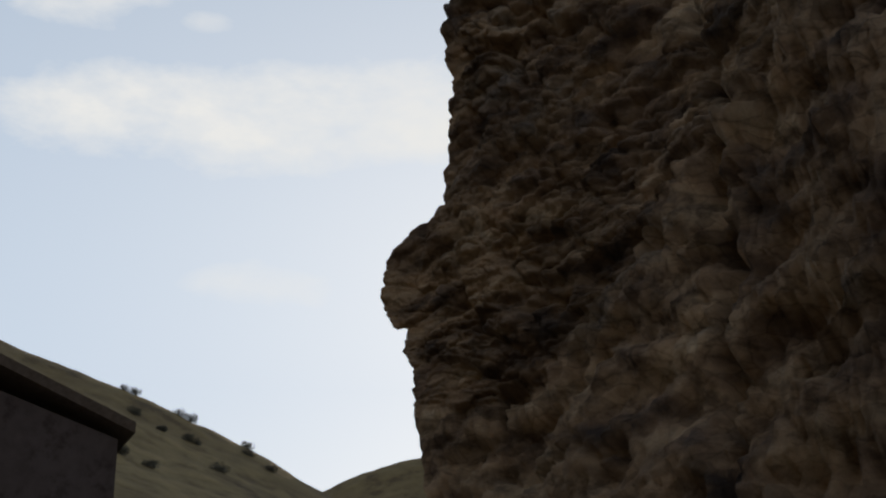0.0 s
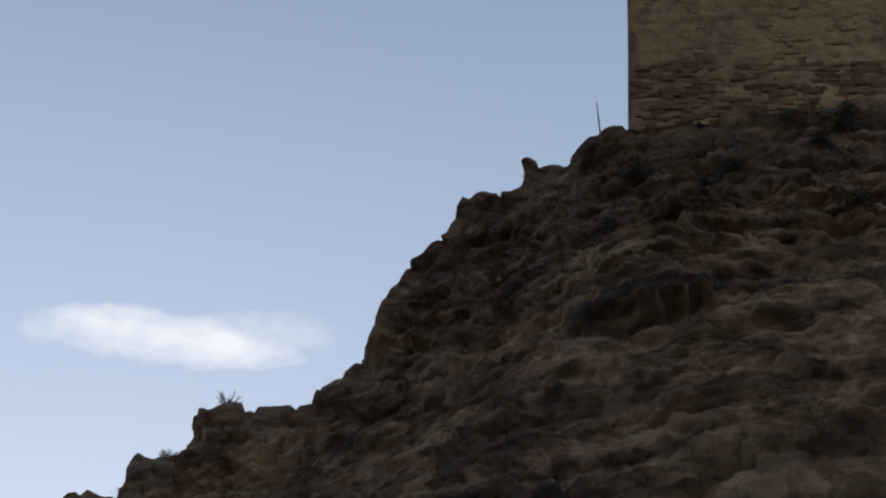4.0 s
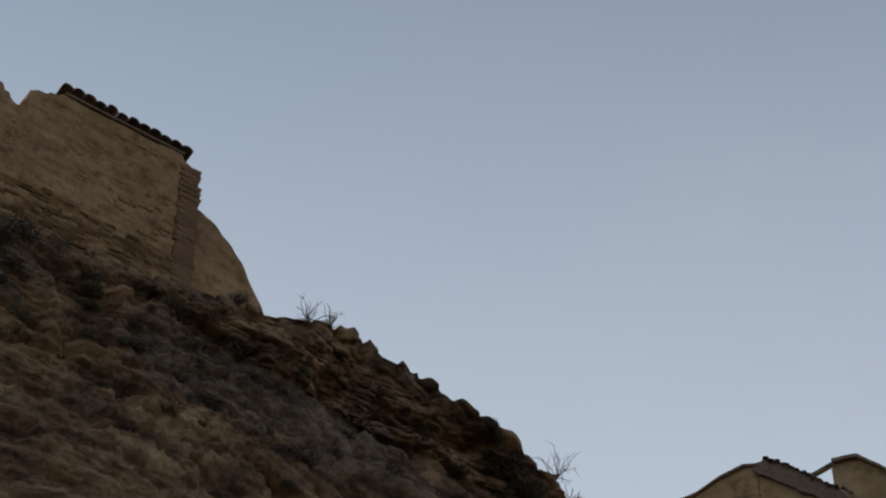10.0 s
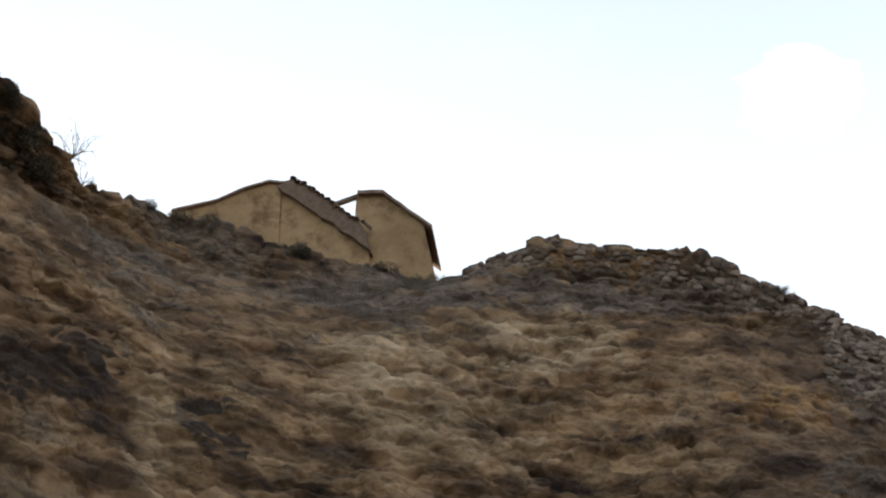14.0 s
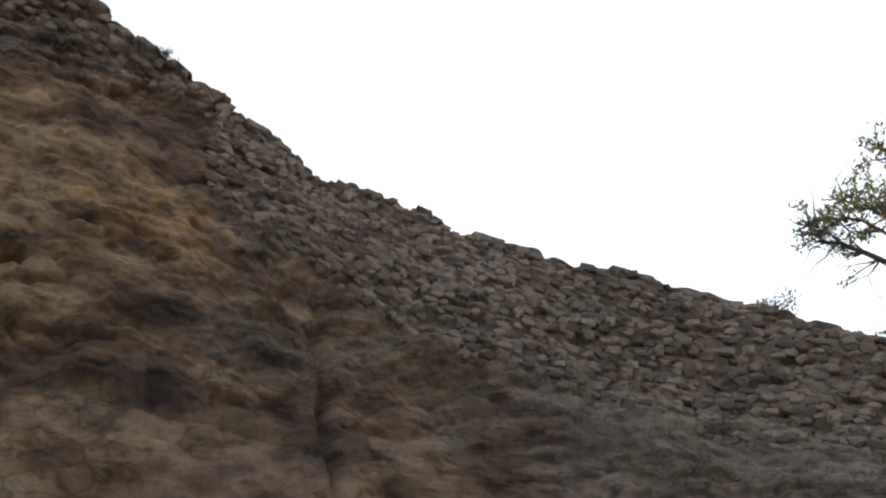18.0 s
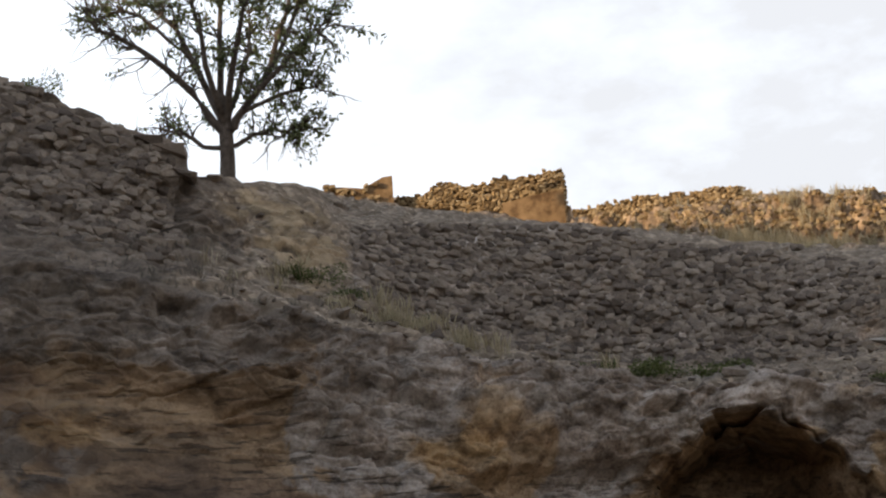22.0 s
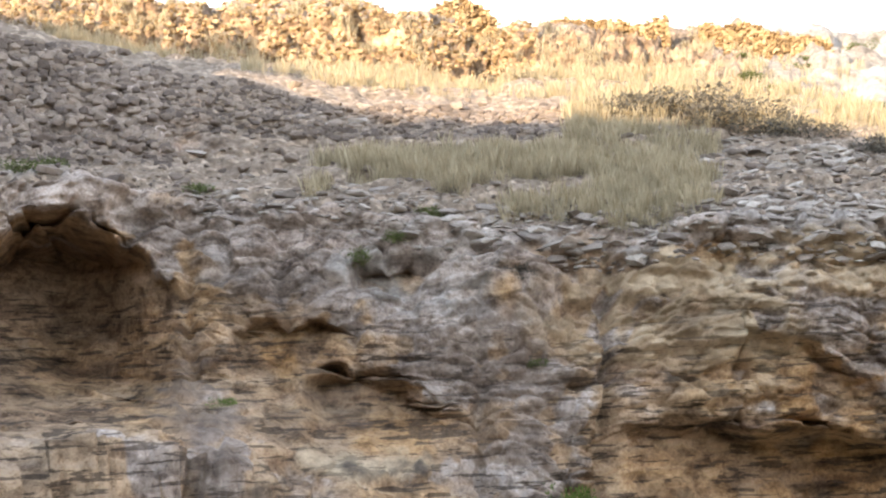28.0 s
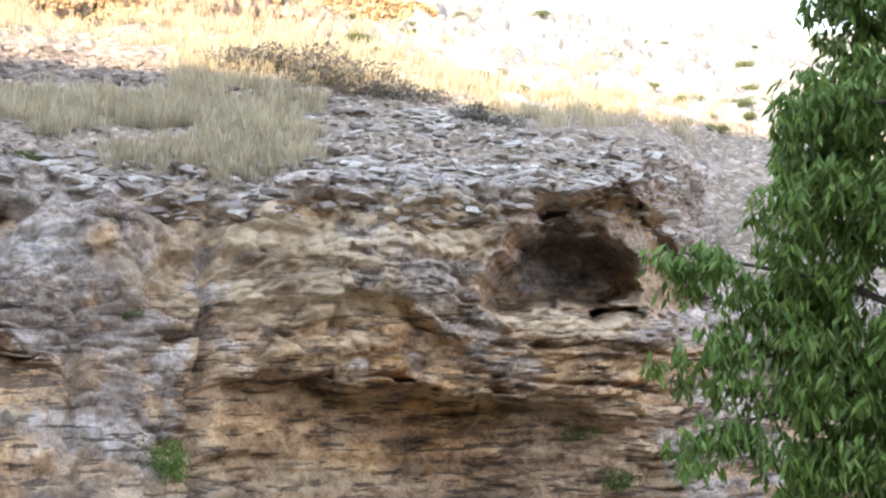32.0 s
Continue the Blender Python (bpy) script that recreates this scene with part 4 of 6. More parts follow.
    # tan by bearing evens the rock's brightness; the far-west rise paints in hazy light
    tint[..., 0], tint[..., 1], tint[..., 2] = patch["stain_shade"], np.clip((u[None] - 38 + 3 * big) / 12, 0, 1), np.interp(u, [-90, -68, -58, -52, -44, -22, -14, 7, 15, 20, 26, 45], [0.8, 0.55, 0.15, 0.4, 0.7, 0.45, 0.7, 0.95, 0.1, 0.1, 0.35, 0.4])[None]
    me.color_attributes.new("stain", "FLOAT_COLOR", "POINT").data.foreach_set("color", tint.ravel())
    ob = new("ground_cliff", me)
    tagged(ob, "layered ochre and grey rock cliff with scrub slopes above", "cliff", kind="structure")
    return p, lv, u, nrm


CLIFF, CLIFF_LEVEL, CLIFF_U, CLIFF_N = terrain()


def on_cliff(level, u, below=0.0):
    """The place on the rock at a level and bearing, and its normal."""
    i = int(np.abs(CLIFF_LEVEL[:, 0] - level).argmin())
    j = int(np.abs(CLIFF_U - u).argmin())
    q = Vector(CLIFF[i, j])
    q.z -= below
    return q, Vector(CLIFF_N[i, j])


def ground():
    """One sheet: the road, a bank up to the terrace, and plains to the horizon."""
    ax = np.concatenate([-np.geomspace(3000, 60, 14), np.linspace(-50, 60, 111), np.geomspace(70, 3000, 14)])
    x, y = np.meshgrid(ax, ax + 5)
    s = np.clip((y - 3.2) / 4.6, 0, 1) * np.clip((x + 7) / 4, 0, 1)
    s = s * s * (3 - 2 * s)
    e = np.clip((x - 6) / 8, 0, 1)
    s = np.maximum(s, e * e * (3 - 2 * e) * np.clip((y + 12) / 8, 0, 1))
    z = 5.2 * s * np.clip(1 - (np.hypot(x, y) - 60) / 100, 0, 1)
    p = np.stack([x, y, z], -1)
    p[..., 2] += 0.05 * fbm(p * 0.7, 3)
    ob = new("ground", grid_mesh("ground", p, GROUND))
    tagged(ob, "dusty dry ground sloping up to the cliff", "ground", kind="structure")


ground()


def far_hill(name, label, points, back, mat):
    """A smooth dry hill, from the line of its crest."""
    pts = np.array(points, float)
    t = np.linspace(0, len(pts) - 1, 90)
    crest = np.stack([np.interp(t, np.arange(len(pts)), pts[:, i]) for i in range(3)], -1)
    rows = []
    away = crest[:, :2] / np.linalg.norm(crest[:, :2], axis=1)[:, None]
    for s in np.linspace(-1, 1, 61):
        q = crest.copy()
        q[:, :2] += away * back * s
        q[:, 2] = (crest[:, 2] + 3) * (1 - abs(s)) ** 1.0 - 3 if s < 0 else crest[:, 2] - (crest[:, 2] + 3) * s * s
        rows.append(q)
    p = np.stack(rows)
    p[..., 2] += 0.5 * fbm(p * 0.12, 4)
    ob = new(name, grid_mesh(name, p, mat))
    tagged(ob, label, "hill", kind="structure")
    return p


HILL = far_hill("backdrop_hill", "dry grassy hill with scattered dark bushes", [(-149, -60, 62), (-149.3, -14.3, 48.4), (-150, 1, 42.8), (-149.3, 14.5, 36.5), (-148, 30, 30), (-146, 60, 20)], 110, HILLSIDE)
far_hill("backdrop_ridge", "distant bare ridge in shade", [(-205, -10, 35), (-200, 14, 45), (-197.7, 30, 51.4), (-195, 60, 58), (-185, 100, 60)], 90, HILLSIDE)



def unseen_slope():
    """An unseen plain dry slope, added behind the path: closes the place, blocks sky light."""
    a = np.radians(np.linspace(115, 255, 70))
    rows = []
    for r, z in ((26, -0.5), (34, 8), (46, 25), (60, 44), (76, 58), (95, 62), (130, 50)):
        rows.append(np.stack([r * np.sin(a), r * np.cos(a) - 2, np.full_like(a, z)], -1))
    p = np.stack(rows)
    fine = np.stack([np.stack([np.interp(np.linspace(0, 6, 61), np.arange(7), p[:, k, i]) for i in range(3)], -1) for k in range(70)], 1)
    # tallest in the east, to keep sky light off the western rock
    fine[..., 2] = fine[..., 2] * np.interp(np.degrees(a), [115, 160, 195, 255], [1.0, 1.0, 0.45, 0.3])[None]
    fine[..., 2] += 1.2 * fbm(fine * 0.1, 4)
    tagged(new("ground_shade_slope", grid_mesh("ground_shade_slope", fine, HILLSIDE)), "unseen dry slope added behind the path to block sky light", "hill", kind="structure")


unseen_slope()

def rand_dir(rnd):
    while True:
        v = Vector([rnd.uniform(-1, 1) for _ in range(3)])
        if 0.1 < v.length < 1:
            return v.normalized()


def stone_mesh(seed, mat, flat=0.8):
    """A rough rounded block of about unit size: the hull of a few points."""
    r = random.Random(seed)
    bm = bmesh.new()
    k = r.uniform(0.8, 0.95)
    for _ in range(20):
        d = rand_dir(r)
        big = max(abs(d.x), abs(d.y), abs(d.z))
        d = d * (1 - k) + d / big * k
        bm.verts.new((d.x * 0.52, d.y * 0.5 * flat, d.z * 0.52))
    bmesh.ops.convex_hull(bm, input=bm.verts)
    bmesh.ops.delete(bm, geom=[v for v in bm.verts if not v.link_faces], context="VERTS")
    me = bpy.data.meshes.new("stone")
    bm.to_mesh(me)
    bm.free()
    me.materials.append(mat)
    return me


# ================= the castle wall =================
CW0, CW1 = Vector((-17.1, 12.87, 22.49)), Vector((-12.97, 20.2, 23.25))
WDIR = Vector((CW1.x - CW0.x, CW1.y - CW0.y, 0)).normalized()
WIN = Vector((-WDIR.y, WDIR.x, 0))          # away from the valley


def wall_sheet(outline, base, thick, step=0.09, rough=0.03, dark=None):
    """A standing wall in (s, z): top line from outline, its foot at base(s), both faces and the rim."""
    s0, s1 = outline[0][0], outline[-1][0]
    ss = np.linspace(s0, s1, int((s1 - s0) / step) + 1)
    top = np.interp(ss, [o[0] for o in outline], [o[1] for o in outline])
    bot = np.array([base(s) for s in ss])
    nv = int((top - bot).max() / step) + 1
    v = np.linspace(0, 1, nv)[:, None]
    z = bot + (top - bot) * v
    s = ss[None] + 0 * z
    q = np.stack([s, z, 0 * s], -1)
    off = rough * (fbm(q * 2.2, 4) + 0.6 * fbm(q * np.array([1.2, 6, 1]), 3))
    front = np.stack([s, z, -off], -1)
    back = np.stack([s + 0.28 * np.exp((s0 - s) / 0.3), z, thick + 0.5 * off], -1)
    return front, back


def closed(front, back, to_world, name, mat):
    r, c = front.shape[:2]
    v = np.concatenate([front.reshape(-1, 3), back.reshape(-1, 3)])
    v = to_world(v)
    i = np.arange(r * c).reshape(r, c)
    j = i + r * c
    f = [(i[a, b], i[a, b + 1], i[a + 1, b + 1], i[a + 1, b]) for a in range(r - 1) for b in range(c - 1)]
    f += [(j[a, b], j[a + 1, b], j[a + 1, b + 1], j[a, b + 1]) for a in range(r - 1) for b in range(c - 1)]
    for b in range(c - 1):
        f += [(i[-1, b], i[-1, b + 1], j[-1, b + 1], j[-1, b]), (i[0, b + 1], i[0, b], j[0, b], j[0, b + 1])]
    for a in range(r - 1):
        f += [(i[a + 1, 0], j[a + 1, 0], j[a, 0], i[a, 0]), (i[a, -1], j[a, -1], j[a + 1, -1], i[a + 1, -1])]
    return mesh_of(name, v, [tuple(int(x) for x in q) for q in f], mat)


def castle_world(v):
    o = np.array(CW0)
    o[2] = 0
    return o + v[:, :1] * np.array(WDIR) + v[:, 2:] * np.array(WIN) + v[:, 1:2] * np.array((0, 0, 1.0))


def castle_wall():
    root = new("castle_wall")
    root.location = (0, 0, 0)
    tagged(root, "ruined rendered castle wall with broken tiled coping on the rock", "ruin")
    outline = [(0.02, 22.6), (0.2, 24.6), (0.38, 26.78), (1.76, 26.78), (1.78, 26.66), (1.98, 26.66), (2.0, 26.74), (3.7, 26.74), (3.72, 26.6), (3.85, 26.62), (3.87, 26.78), (4.0, 26.8), (4.02, 26.7), (4.24, 26.68), (4.26, 26.42), (4.34, 26.38), (4.36, 26.2), (4.52, 26.16), (4.54, 26.04), (4.68, 26.0), (4.7, 25.88), (4.84, 25.82), (4.93, 25.82), (4.95, 26.02), (5.02, 26.06), (5.04, 26.38), (5.14, 26.42), (5.16, 26.5), (5.4, 26.52), (5.42, 26.6), (5.6, 26.6), (5.7, 26.68), (8.42, 26.68), (8.46, 26.55), (8.8, 26.4), (8.86, 25.9), (8.87, 25.2)]
    body = closed(*wall_sheet(outline, lambda s: np.interp(s, [0, 4.5, 8.8], [21.6, 21.9, 22.3]), 0.6, 0.05), castle_world, "wall", PLASTER)
    ob = new("wall", body)
    ob.parent = root
    # the older wall that falls away beside it
    o2 = [(8.75, 25.6), (9.0, 25.5), (9.45, 25.25), (9.8, 24.95), (10.1, 24.5), (10.35, 24.1), (10.55, 23.7), (10.75, 23.2)]
    f, b = wall_sheet(o2, lambda s: 22.2, 0.5, 0.08)
    f[..., 2] += 0.08
    b[..., 2] += 0.08
    ob = new("broken_wall_end", closed(f, b, castle_world, "broken_wall_end", PLASTER))
    ob.parent = root
    castle_courses(root)
    tile_run(root, [(0.42, 1.74), (2.02, 4.05), (5.74, 8.47)])
    return root


def ashlar(seed, mat):
    """A flat-faced wall stone of unit size with worn edges."""
    r = random.Random(seed)
    bm = bmesh.new()
    bmesh.ops.create_cube(bm, size=1)
    bmesh.ops.bevel(bm, geom=list(bm.edges), offset=0.09, segments=1, affect="EDGES")
    for v in bm.verts:
        v.co += Vector([r.uniform(-0.1, 0.1) for _ in range(3)])
    me = bpy.data.meshes.new("stone")
    bm.to_mesh(me)
    bm.free()
    me.materials.append(mat)
    return me


def castle_courses(root):
    """Bare flat stones low on the castle wall, where the render has gone, and the brick pier at its end."""
    rnd = random.Random(14)
    kinds = [ashlar(90 + i, BRICKY) for i in range(8)]
    red = [ashlar(140 + i, RED_BRICK) for i in range(4)]
    pale = [ashlar(120 + i, PLASTER) for i in range(6)]
    turn = Matrix((WDIR, WIN, (0, 0, 1))).transposed().to_4x4()
    z = 22.3
    while z < 24.25:
        s, h = 0.12 + rnd.uniform(0, 0.2), rnd.uniform(0.07, 0.13)
        while s < 8.6:
            w = rnd.uniform(0.12, 0.34)
            edge = 23.95 + 0.3 * float(noise3(np.array([[s * 0.7, 3.3, 1.0]]))[0])
            if z < edge and rnd.random() < 0.86 and z > np.interp(s, [0, 4.5, 8.8], [22.3, 22.6, 23.0]):
                ob = new("stone", rnd.choice(kinds))
                ob.parent = root
                p = Vector((CW0.x, CW0.y, 0)) + WDIR * (s + w / 2) + WIN * rnd.uniform(0.045, 0.07)
                ob.matrix_world = Matrix.Translation((p.x, p.y, z + h / 2)) @ turn @ pose(0, 0, 0, rnd.uniform(-4, 4), rnd.uniform(-3, 3), rnd.uniform(-3, 3)) @ Matrix.Diagonal((w * 1.05, 0.16, h * 1.05, 1))
            s += w
        z += h
    z = 24.1
    while z < 26.4:
        s, h = 0.5 + rnd.uniform(0, 0.4), rnd.uniform(0.08, 0.14)
        while s < 8.2:
            w = rnd.uniform(0.12, 0.32)
            if rnd.random() < 0.3 and not (4.0 < s < 5.7 and z > 25.4):
                ob = new("stone", rnd.choice(pale))
                ob.parent = root
                p = Vector((CW0.x, CW0.y, 0)) + WDIR * (s + w / 2) + WIN * rnd.uniform(0.068, 0.078)
                ob.matrix_world = Matrix.Translation((p.x, p.y, z + h / 2)) @ turn @ pose(0, 0, 0, rnd.uniform(-3, 3), rnd.uniform(-3, 3), rnd.uniform(-3, 3)) @ Matrix.Diagonal((w * 0.95, 0.16, h * 0.85, 1))
            s += w
        z += h
    for i in range(26):
        zz = 22.6 + i * 0.15
        if zz > 26.35:
            break
        ob = new("brick", rnd.choice(red))
        ob.parent = root
        p = Vector((CW0.x, CW0.y, 0)) + WDIR * (8.66 + rnd.uniform(-0.02, 0.02)) + WIN * 0.03
        ob.matrix_world = Matrix.Translation((p.x, p.y, zz)) @ turn @ Matrix.Diagonal((0.46 + rnd.uniform(-0.05, 0.03), 0.15, 0.17, 1))


def barrel_tile(length, r):
    """A half-round clay tile, hollow below."""
    bm = bmesh.new()
    ring = []
    for y, k in ((0, 1.0), (length, 0.86)):
        for rr in (r * k, r * k - 0.018):
            ring.append([bm.verts.new((rr * math.cos(a), y, rr * math.sin(a))) for a in np.linspace(0, math.pi, 9)])
    for a, b in ((0, 2), (3, 1)):
        for i in range(8):
            bm.faces.new((ring[a][i], ring[a][i + 1], ring[b][i + 1], ring[b][i]))
    for a, b in ((1, 0), (2, 3)):
        for i in range(8):
            bm.faces.new((ring[a][i], ring[a][i + 1], ring[b][i + 1], ring[b][i]))
    for i in (0, 8):
        bm.faces.new((ring[0][i], ring[2][i], ring[3][i], ring[1][i]))
    bmesh.ops.recalc_face_normals(bm, faces=bm.faces)
    me = bpy.data.meshes.new("tile")
    bm.to_mesh(me)
    bm.free()
    me.materials.append(TILE)
    return me


def tile_run(root, spans):
    rnd = random.Random(4)
    me = barrel_tile(0.75, 0.13)
    turn = Matrix((WDIR, WIN, (0, 0, 1))).transposed().to_4x4()
    for a, b in spans:
        # the bed that the tiles lie in
        mid = Vector((CW0.x, CW0.y, 0)) + WDIR * (a + b) / 2 + WIN * 0.22
        bm = bmesh.new()
        bmesh.ops.create_cube(bm, size=1, matrix=Matrix.Translation((mid.x, mid.y, 26.74)) @ turn @ Matrix.Diagonal((b - a, 0.5, 0.06, 1)))
        bed = part("coping", bm, TILE, root, "mortar bed of the tiled coping")
        n = int((b - a) / 0.245)
        for i in range(n + 1):
            s = a + (b - a) * i / n
            t = new("tile", me)
            t.parent = bed
            where = Vector((CW0.x, CW0.y, 0)) + WDIR * s + WIN * -0.12
            t.matrix_world = Matrix.Translation((where.x, where.y, 26.79 + rnd.uniform(-0.02, 0.05))) @ turn @ pose(0, 0, 0, -6 + rnd.uniform(-4, 4), rnd.uniform(-5, 5), rnd.uniform(-4, 4))


castle_wall()


# ================= rubble, walls of stone =================
GREY_STONES = [stone_mesh(i, GREY_STONE) for i in range(9)]
WARM_STONES = [stone_mesh(i + 50, WARM_STONE, 1.0) for i in range(9)]


def axes_of(right, up):
    """A turn whose x runs along right, z near up and -y out of the wall."""
    x = right.normalized()
    y = up.cross(x).normalized()
    z = x.cross(y)
    return Matrix((x, y, z)).transposed().to_4x4()


def lay(root, stones, poses, near=300, order=None):
    """Lays stones at poses under root: the nearest as parts, the rest joined."""
    rnd = random.Random(len(poses))
    if order:
        poses = sorted(poses, key=order)
    for m in poses[:near]:
        ob = new("stone", rnd.choice(stones))
        ob.parent = root
        ob.matrix_world = m
    rest = poses[near:]
    if not rest:
        return
    verts, faces = [], []
    for m in rest:
        me = rnd.choice(stones)
        b = len(verts)
        verts += [m @ v.co for v in me.vertices]
        faces += [tuple(b + i for i in f.vertices) for f in me.polygons]
    ob = new("rubble_fill", mesh_of("rubble_fill", verts, faces, stones[0].materials[0]))
    ob.parent = root
    tagged(ob, kind="stuff")


def courses(width_at, place, top, size, rnd, fill=0.0):
    """Poses of stones in uneven courses. place(a, h): a point, along and up; top(a): how high the wall stands."""
    out, h = [], size * 0.3
    while h < width_at[1]:
        a = width_at[0][0] + rnd.uniform(0, size)
        row = size * rnd.uniform(0.55, 0.8)
        while a < width_at[0][1]:
            w = size * rnd.uniform(0.65, 1.3)
            if h < top(a + w / 2) + rnd.uniform(-0.3, 0.25) * size and rnd.random() > fill:
                p, r, u = place(a + w / 2, h + row * rnd.uniform(0.3, 0.6))
                m = Matrix.Translation(p) @ axes_of(r, u) @ pose(0, 0, 0, rnd.uniform(-7, 7), rnd.uniform(-8, 8), rnd.uniform(-8, 8))
                out.append(m @ Matrix.Diagonal((w * 1.12, size * rnd.uniform(0.8, 1.2), row * rnd.uniform(1.1, 1.35), 1)))
            a += w
        h += row * 0.92
    return out


def slope_wall(name, label, u0, u1, lo, hi, size, stones, near, seed, fill=0.0, sink=0.02, category="stone wall"):
    """A dry-stone wall laid against the slope, between two levels of the rock."""
    rnd = random.Random(seed)
    root = new(name)
    tagged(root, label, category)
    us = np.linspace(u0, u1, 240)
    between = lambda v: line_at(min(5, int(v)), us) * (1 - (v - min(5, int(v)))) + line_at(min(5, int(v)) + 1, us) * (v - min(5, int(v)))
    low, high = between(lo), between(hi)
    run = np.concatenate([[0], np.cumsum(np.linalg.norm(np.diff((low + high) / 2, axis=0), axis=1))])
    tall = np.linalg.norm(high - low, axis=1)

    def place(a, h):
        lo_p = Vector([float(np.interp(a, run, low[:, i])) for i in range(3)])
        hi_p = Vector([float(np.interp(a, run, high[:, i])) for i in range(3)])
        nx = Vector([float(np.interp(a + 0.3, run, low[:, i]) - np.interp(a - 0.3, run, low[:, i])) for i in range(3)])
        up = (hi_p - lo_p).normalized()
        p = lo_p + up * h
        u = float(np.interp(a, run, us))
        s = h / max(0.01, (hi_p - lo_p).length)
        q, n = on_cliff(lo + (hi - lo) * min(1, s), u)
        p = q + n * -sink
        return p, nx, (up * 0.8 + Vector((0, 0, 0.2)))

    poses = courses(((0, run[-1]), tall.max()), place, lambda a: float(np.interp(a, run, tall)), size, rnd, fill)
    lay(root, stones, poses, near)
    return root


slope_wall("retaining_wall", "long grey dry-stone retaining wall on the slope", 46.8, 63.5, 2.72, 3.98, 0.175, GREY_STONES, 300, 1)
slope_wall("wall_remains", "low spread end of the grey dry-stone wall", 63.2, 77.0, 3.25, 3.98, 0.15, GREY_STONES, 300, 6, 0.05)
slope_wall("bluff_rubble", "ochre stones bedded in the sunlit earth bluff", 55.0, 76.0, 5.05, 5.95, 0.11, WARM_STONES, 300, 7, 0.3, 0.02, "rubble")
terrace = slope_wall("terrace_wall", "collapsing grey rubble wall along the crest", 16.5, 40.9, 2.55, 3.97, 0.2, GREY_STONES, 300, 2, 0.1, 0.03)
def end_slabs():
    """Large flat stones stepping down at the end of the terrace wall."""
    rnd = random.Random(31)
    for u, w, h, up in ((40.2, 0.45, 0.2, -0.12), (40.8, 0.5, 0.2, -0.2), (41.2, 0.45, 0.2, -0.42)):
        p, n = on_cliff(4.0, u)
        ob = new("slab", rnd.choice(GREY_STONES))
        ob.parent = terrace
        ob.matrix_world = Matrix.Translation(p + Vector((0, 0, up))) @ pose(0, 0, 0, rnd.uniform(-5, 5), rnd.uniform(4, 12), -46 + rnd.uniform(-12, 12)) @ Matrix.Diagonal((w, 0.7, h, 1))


end_slabs()
slope_wall("rubble_bank", "grey loose stones capping the rock", -1.0, 16.5, 3.5, 3.97, 0.2, GREY_STONES, 120, 3, 0.25, 0.05)


def slab(name, pts, back, mat, parent, label=""):
    """A thick piece from an outline, pushed back by a vector."""
    bm = bmesh.new()
    a = [bm.verts.new(p) for p in pts]
    b = [bm.verts.new(Vector(p) + Vector(back)) for p in pts]
    bm.faces.new(a)
    bm.faces.new(b[::-1])
    n = len(pts)
    for i in range(n):
        bm.faces.new((a[i], b[i], b[(i + 1) % n], a[(i + 1) % n]))
    bmesh.ops.recalc_face_normals(bm, faces=bm.faces)
    return part(name, bm, mat, parent, label)


def free_wall(name, label, line, tops, height, size, stones, near, seed, thick=0.45, core=WARM_STONE, back=1.08, fill=0.08):
    """A ruined standing wall along a line, its top uneven, with a solid core."""
    rnd = random.Random(seed)
    root = new(name)
    tagged(root, label, "ruined wall", "stone ruins on the hilltop")
    # the walls stand back, on the brow of the bluff
    eye, k = Vector((0, 9.58, 7.83)), back
    pts = [eye + (Vector(p) - eye) * k for p in line]
    tops = [eye.z + (z - eye.z) * k for z in tops]
    run = [0.0]
    for a, b in zip(pts, pts[1:]):
        run.append(run[-1] + (Vector((b.x, b.y, 0)) - Vector((a.x, a.y, 0))).length)
    tz = lambda a: float(np.interp(a, run, tops)) + 0.12 * float(fbm(np.array([[a * 1.7, seed, 0.5]]), 3)[0])
    x_at = lambda a: Vector([float(np.interp(a, run, [p[i] for p in pts])) for i in range(2)] + [0.0])
    bz = lambda a: float(np.interp(a, run, [p.z for p in pts]))
    verts, faces = [], []
    n = max(3, int(run[-1] / 0.2))
    for i in range(n + 1):
        a = run[-1] * i / n
        p = x_at(a)
        d = (x_at(min(run[-1], a + 0.2)) - x_at(max(0, a - 0.2))).normalized()
        away = Vector((-d.y, d.x, 0))
        if away.dot(p) < 0:
            away = -away
        for off, z in ((0.06, bz(a) - 2.2), (0.06, tz(a) - 0.08), (thick, tz(a) - 0.08), (thick, bz(a) - 2.2)):
            q = p + away * off
            verts.append((q.x, q.y, z))
        if i:
            o = 4 * i
            faces += [(o - 4 + k, o - 4 + (k + 1) % 4, o + (k + 1) % 4, o + k) for k in range(4)]
    faces += [(3, 2, 1, 0), tuple(4 * n + k for k in range(4))]
    ob = new("core", mesh_of("core", verts, faces, core))
    ob.parent = root

    def place(a, h):
        p = x_at(a)
        d = (x_at(min(run[-1], a + 0.2)) - x_at(max(0, a - 0.2))).normalized()
        return Vector((p.x, p.y, bz(a) - 0.9 + h)), d, Vector((0, 0, 1))

    hmax = max(tz(a) - bz(a) for a in np.linspace(0, run[-1], 60)) + 0.95
    poses = courses(((0, run[-1]), hmax), place, lambda a: tz(a) - bz(a) + 0.83, size, rnd, fill)
    lay(root, stones, poses, near)
    return root


free_wall("ruined_wall", "low sunlit stub of rendered stone wall", [(24.9, 34.2, 17.1), (25.6, 33.4, 17.1), (26.2, 32.8, 17.0)], [17.45, 17.6, 17.72], 0.6, 0.13, WARM_STONES, 60, 11, core=EARTH, back=1.0, fill=0.8)
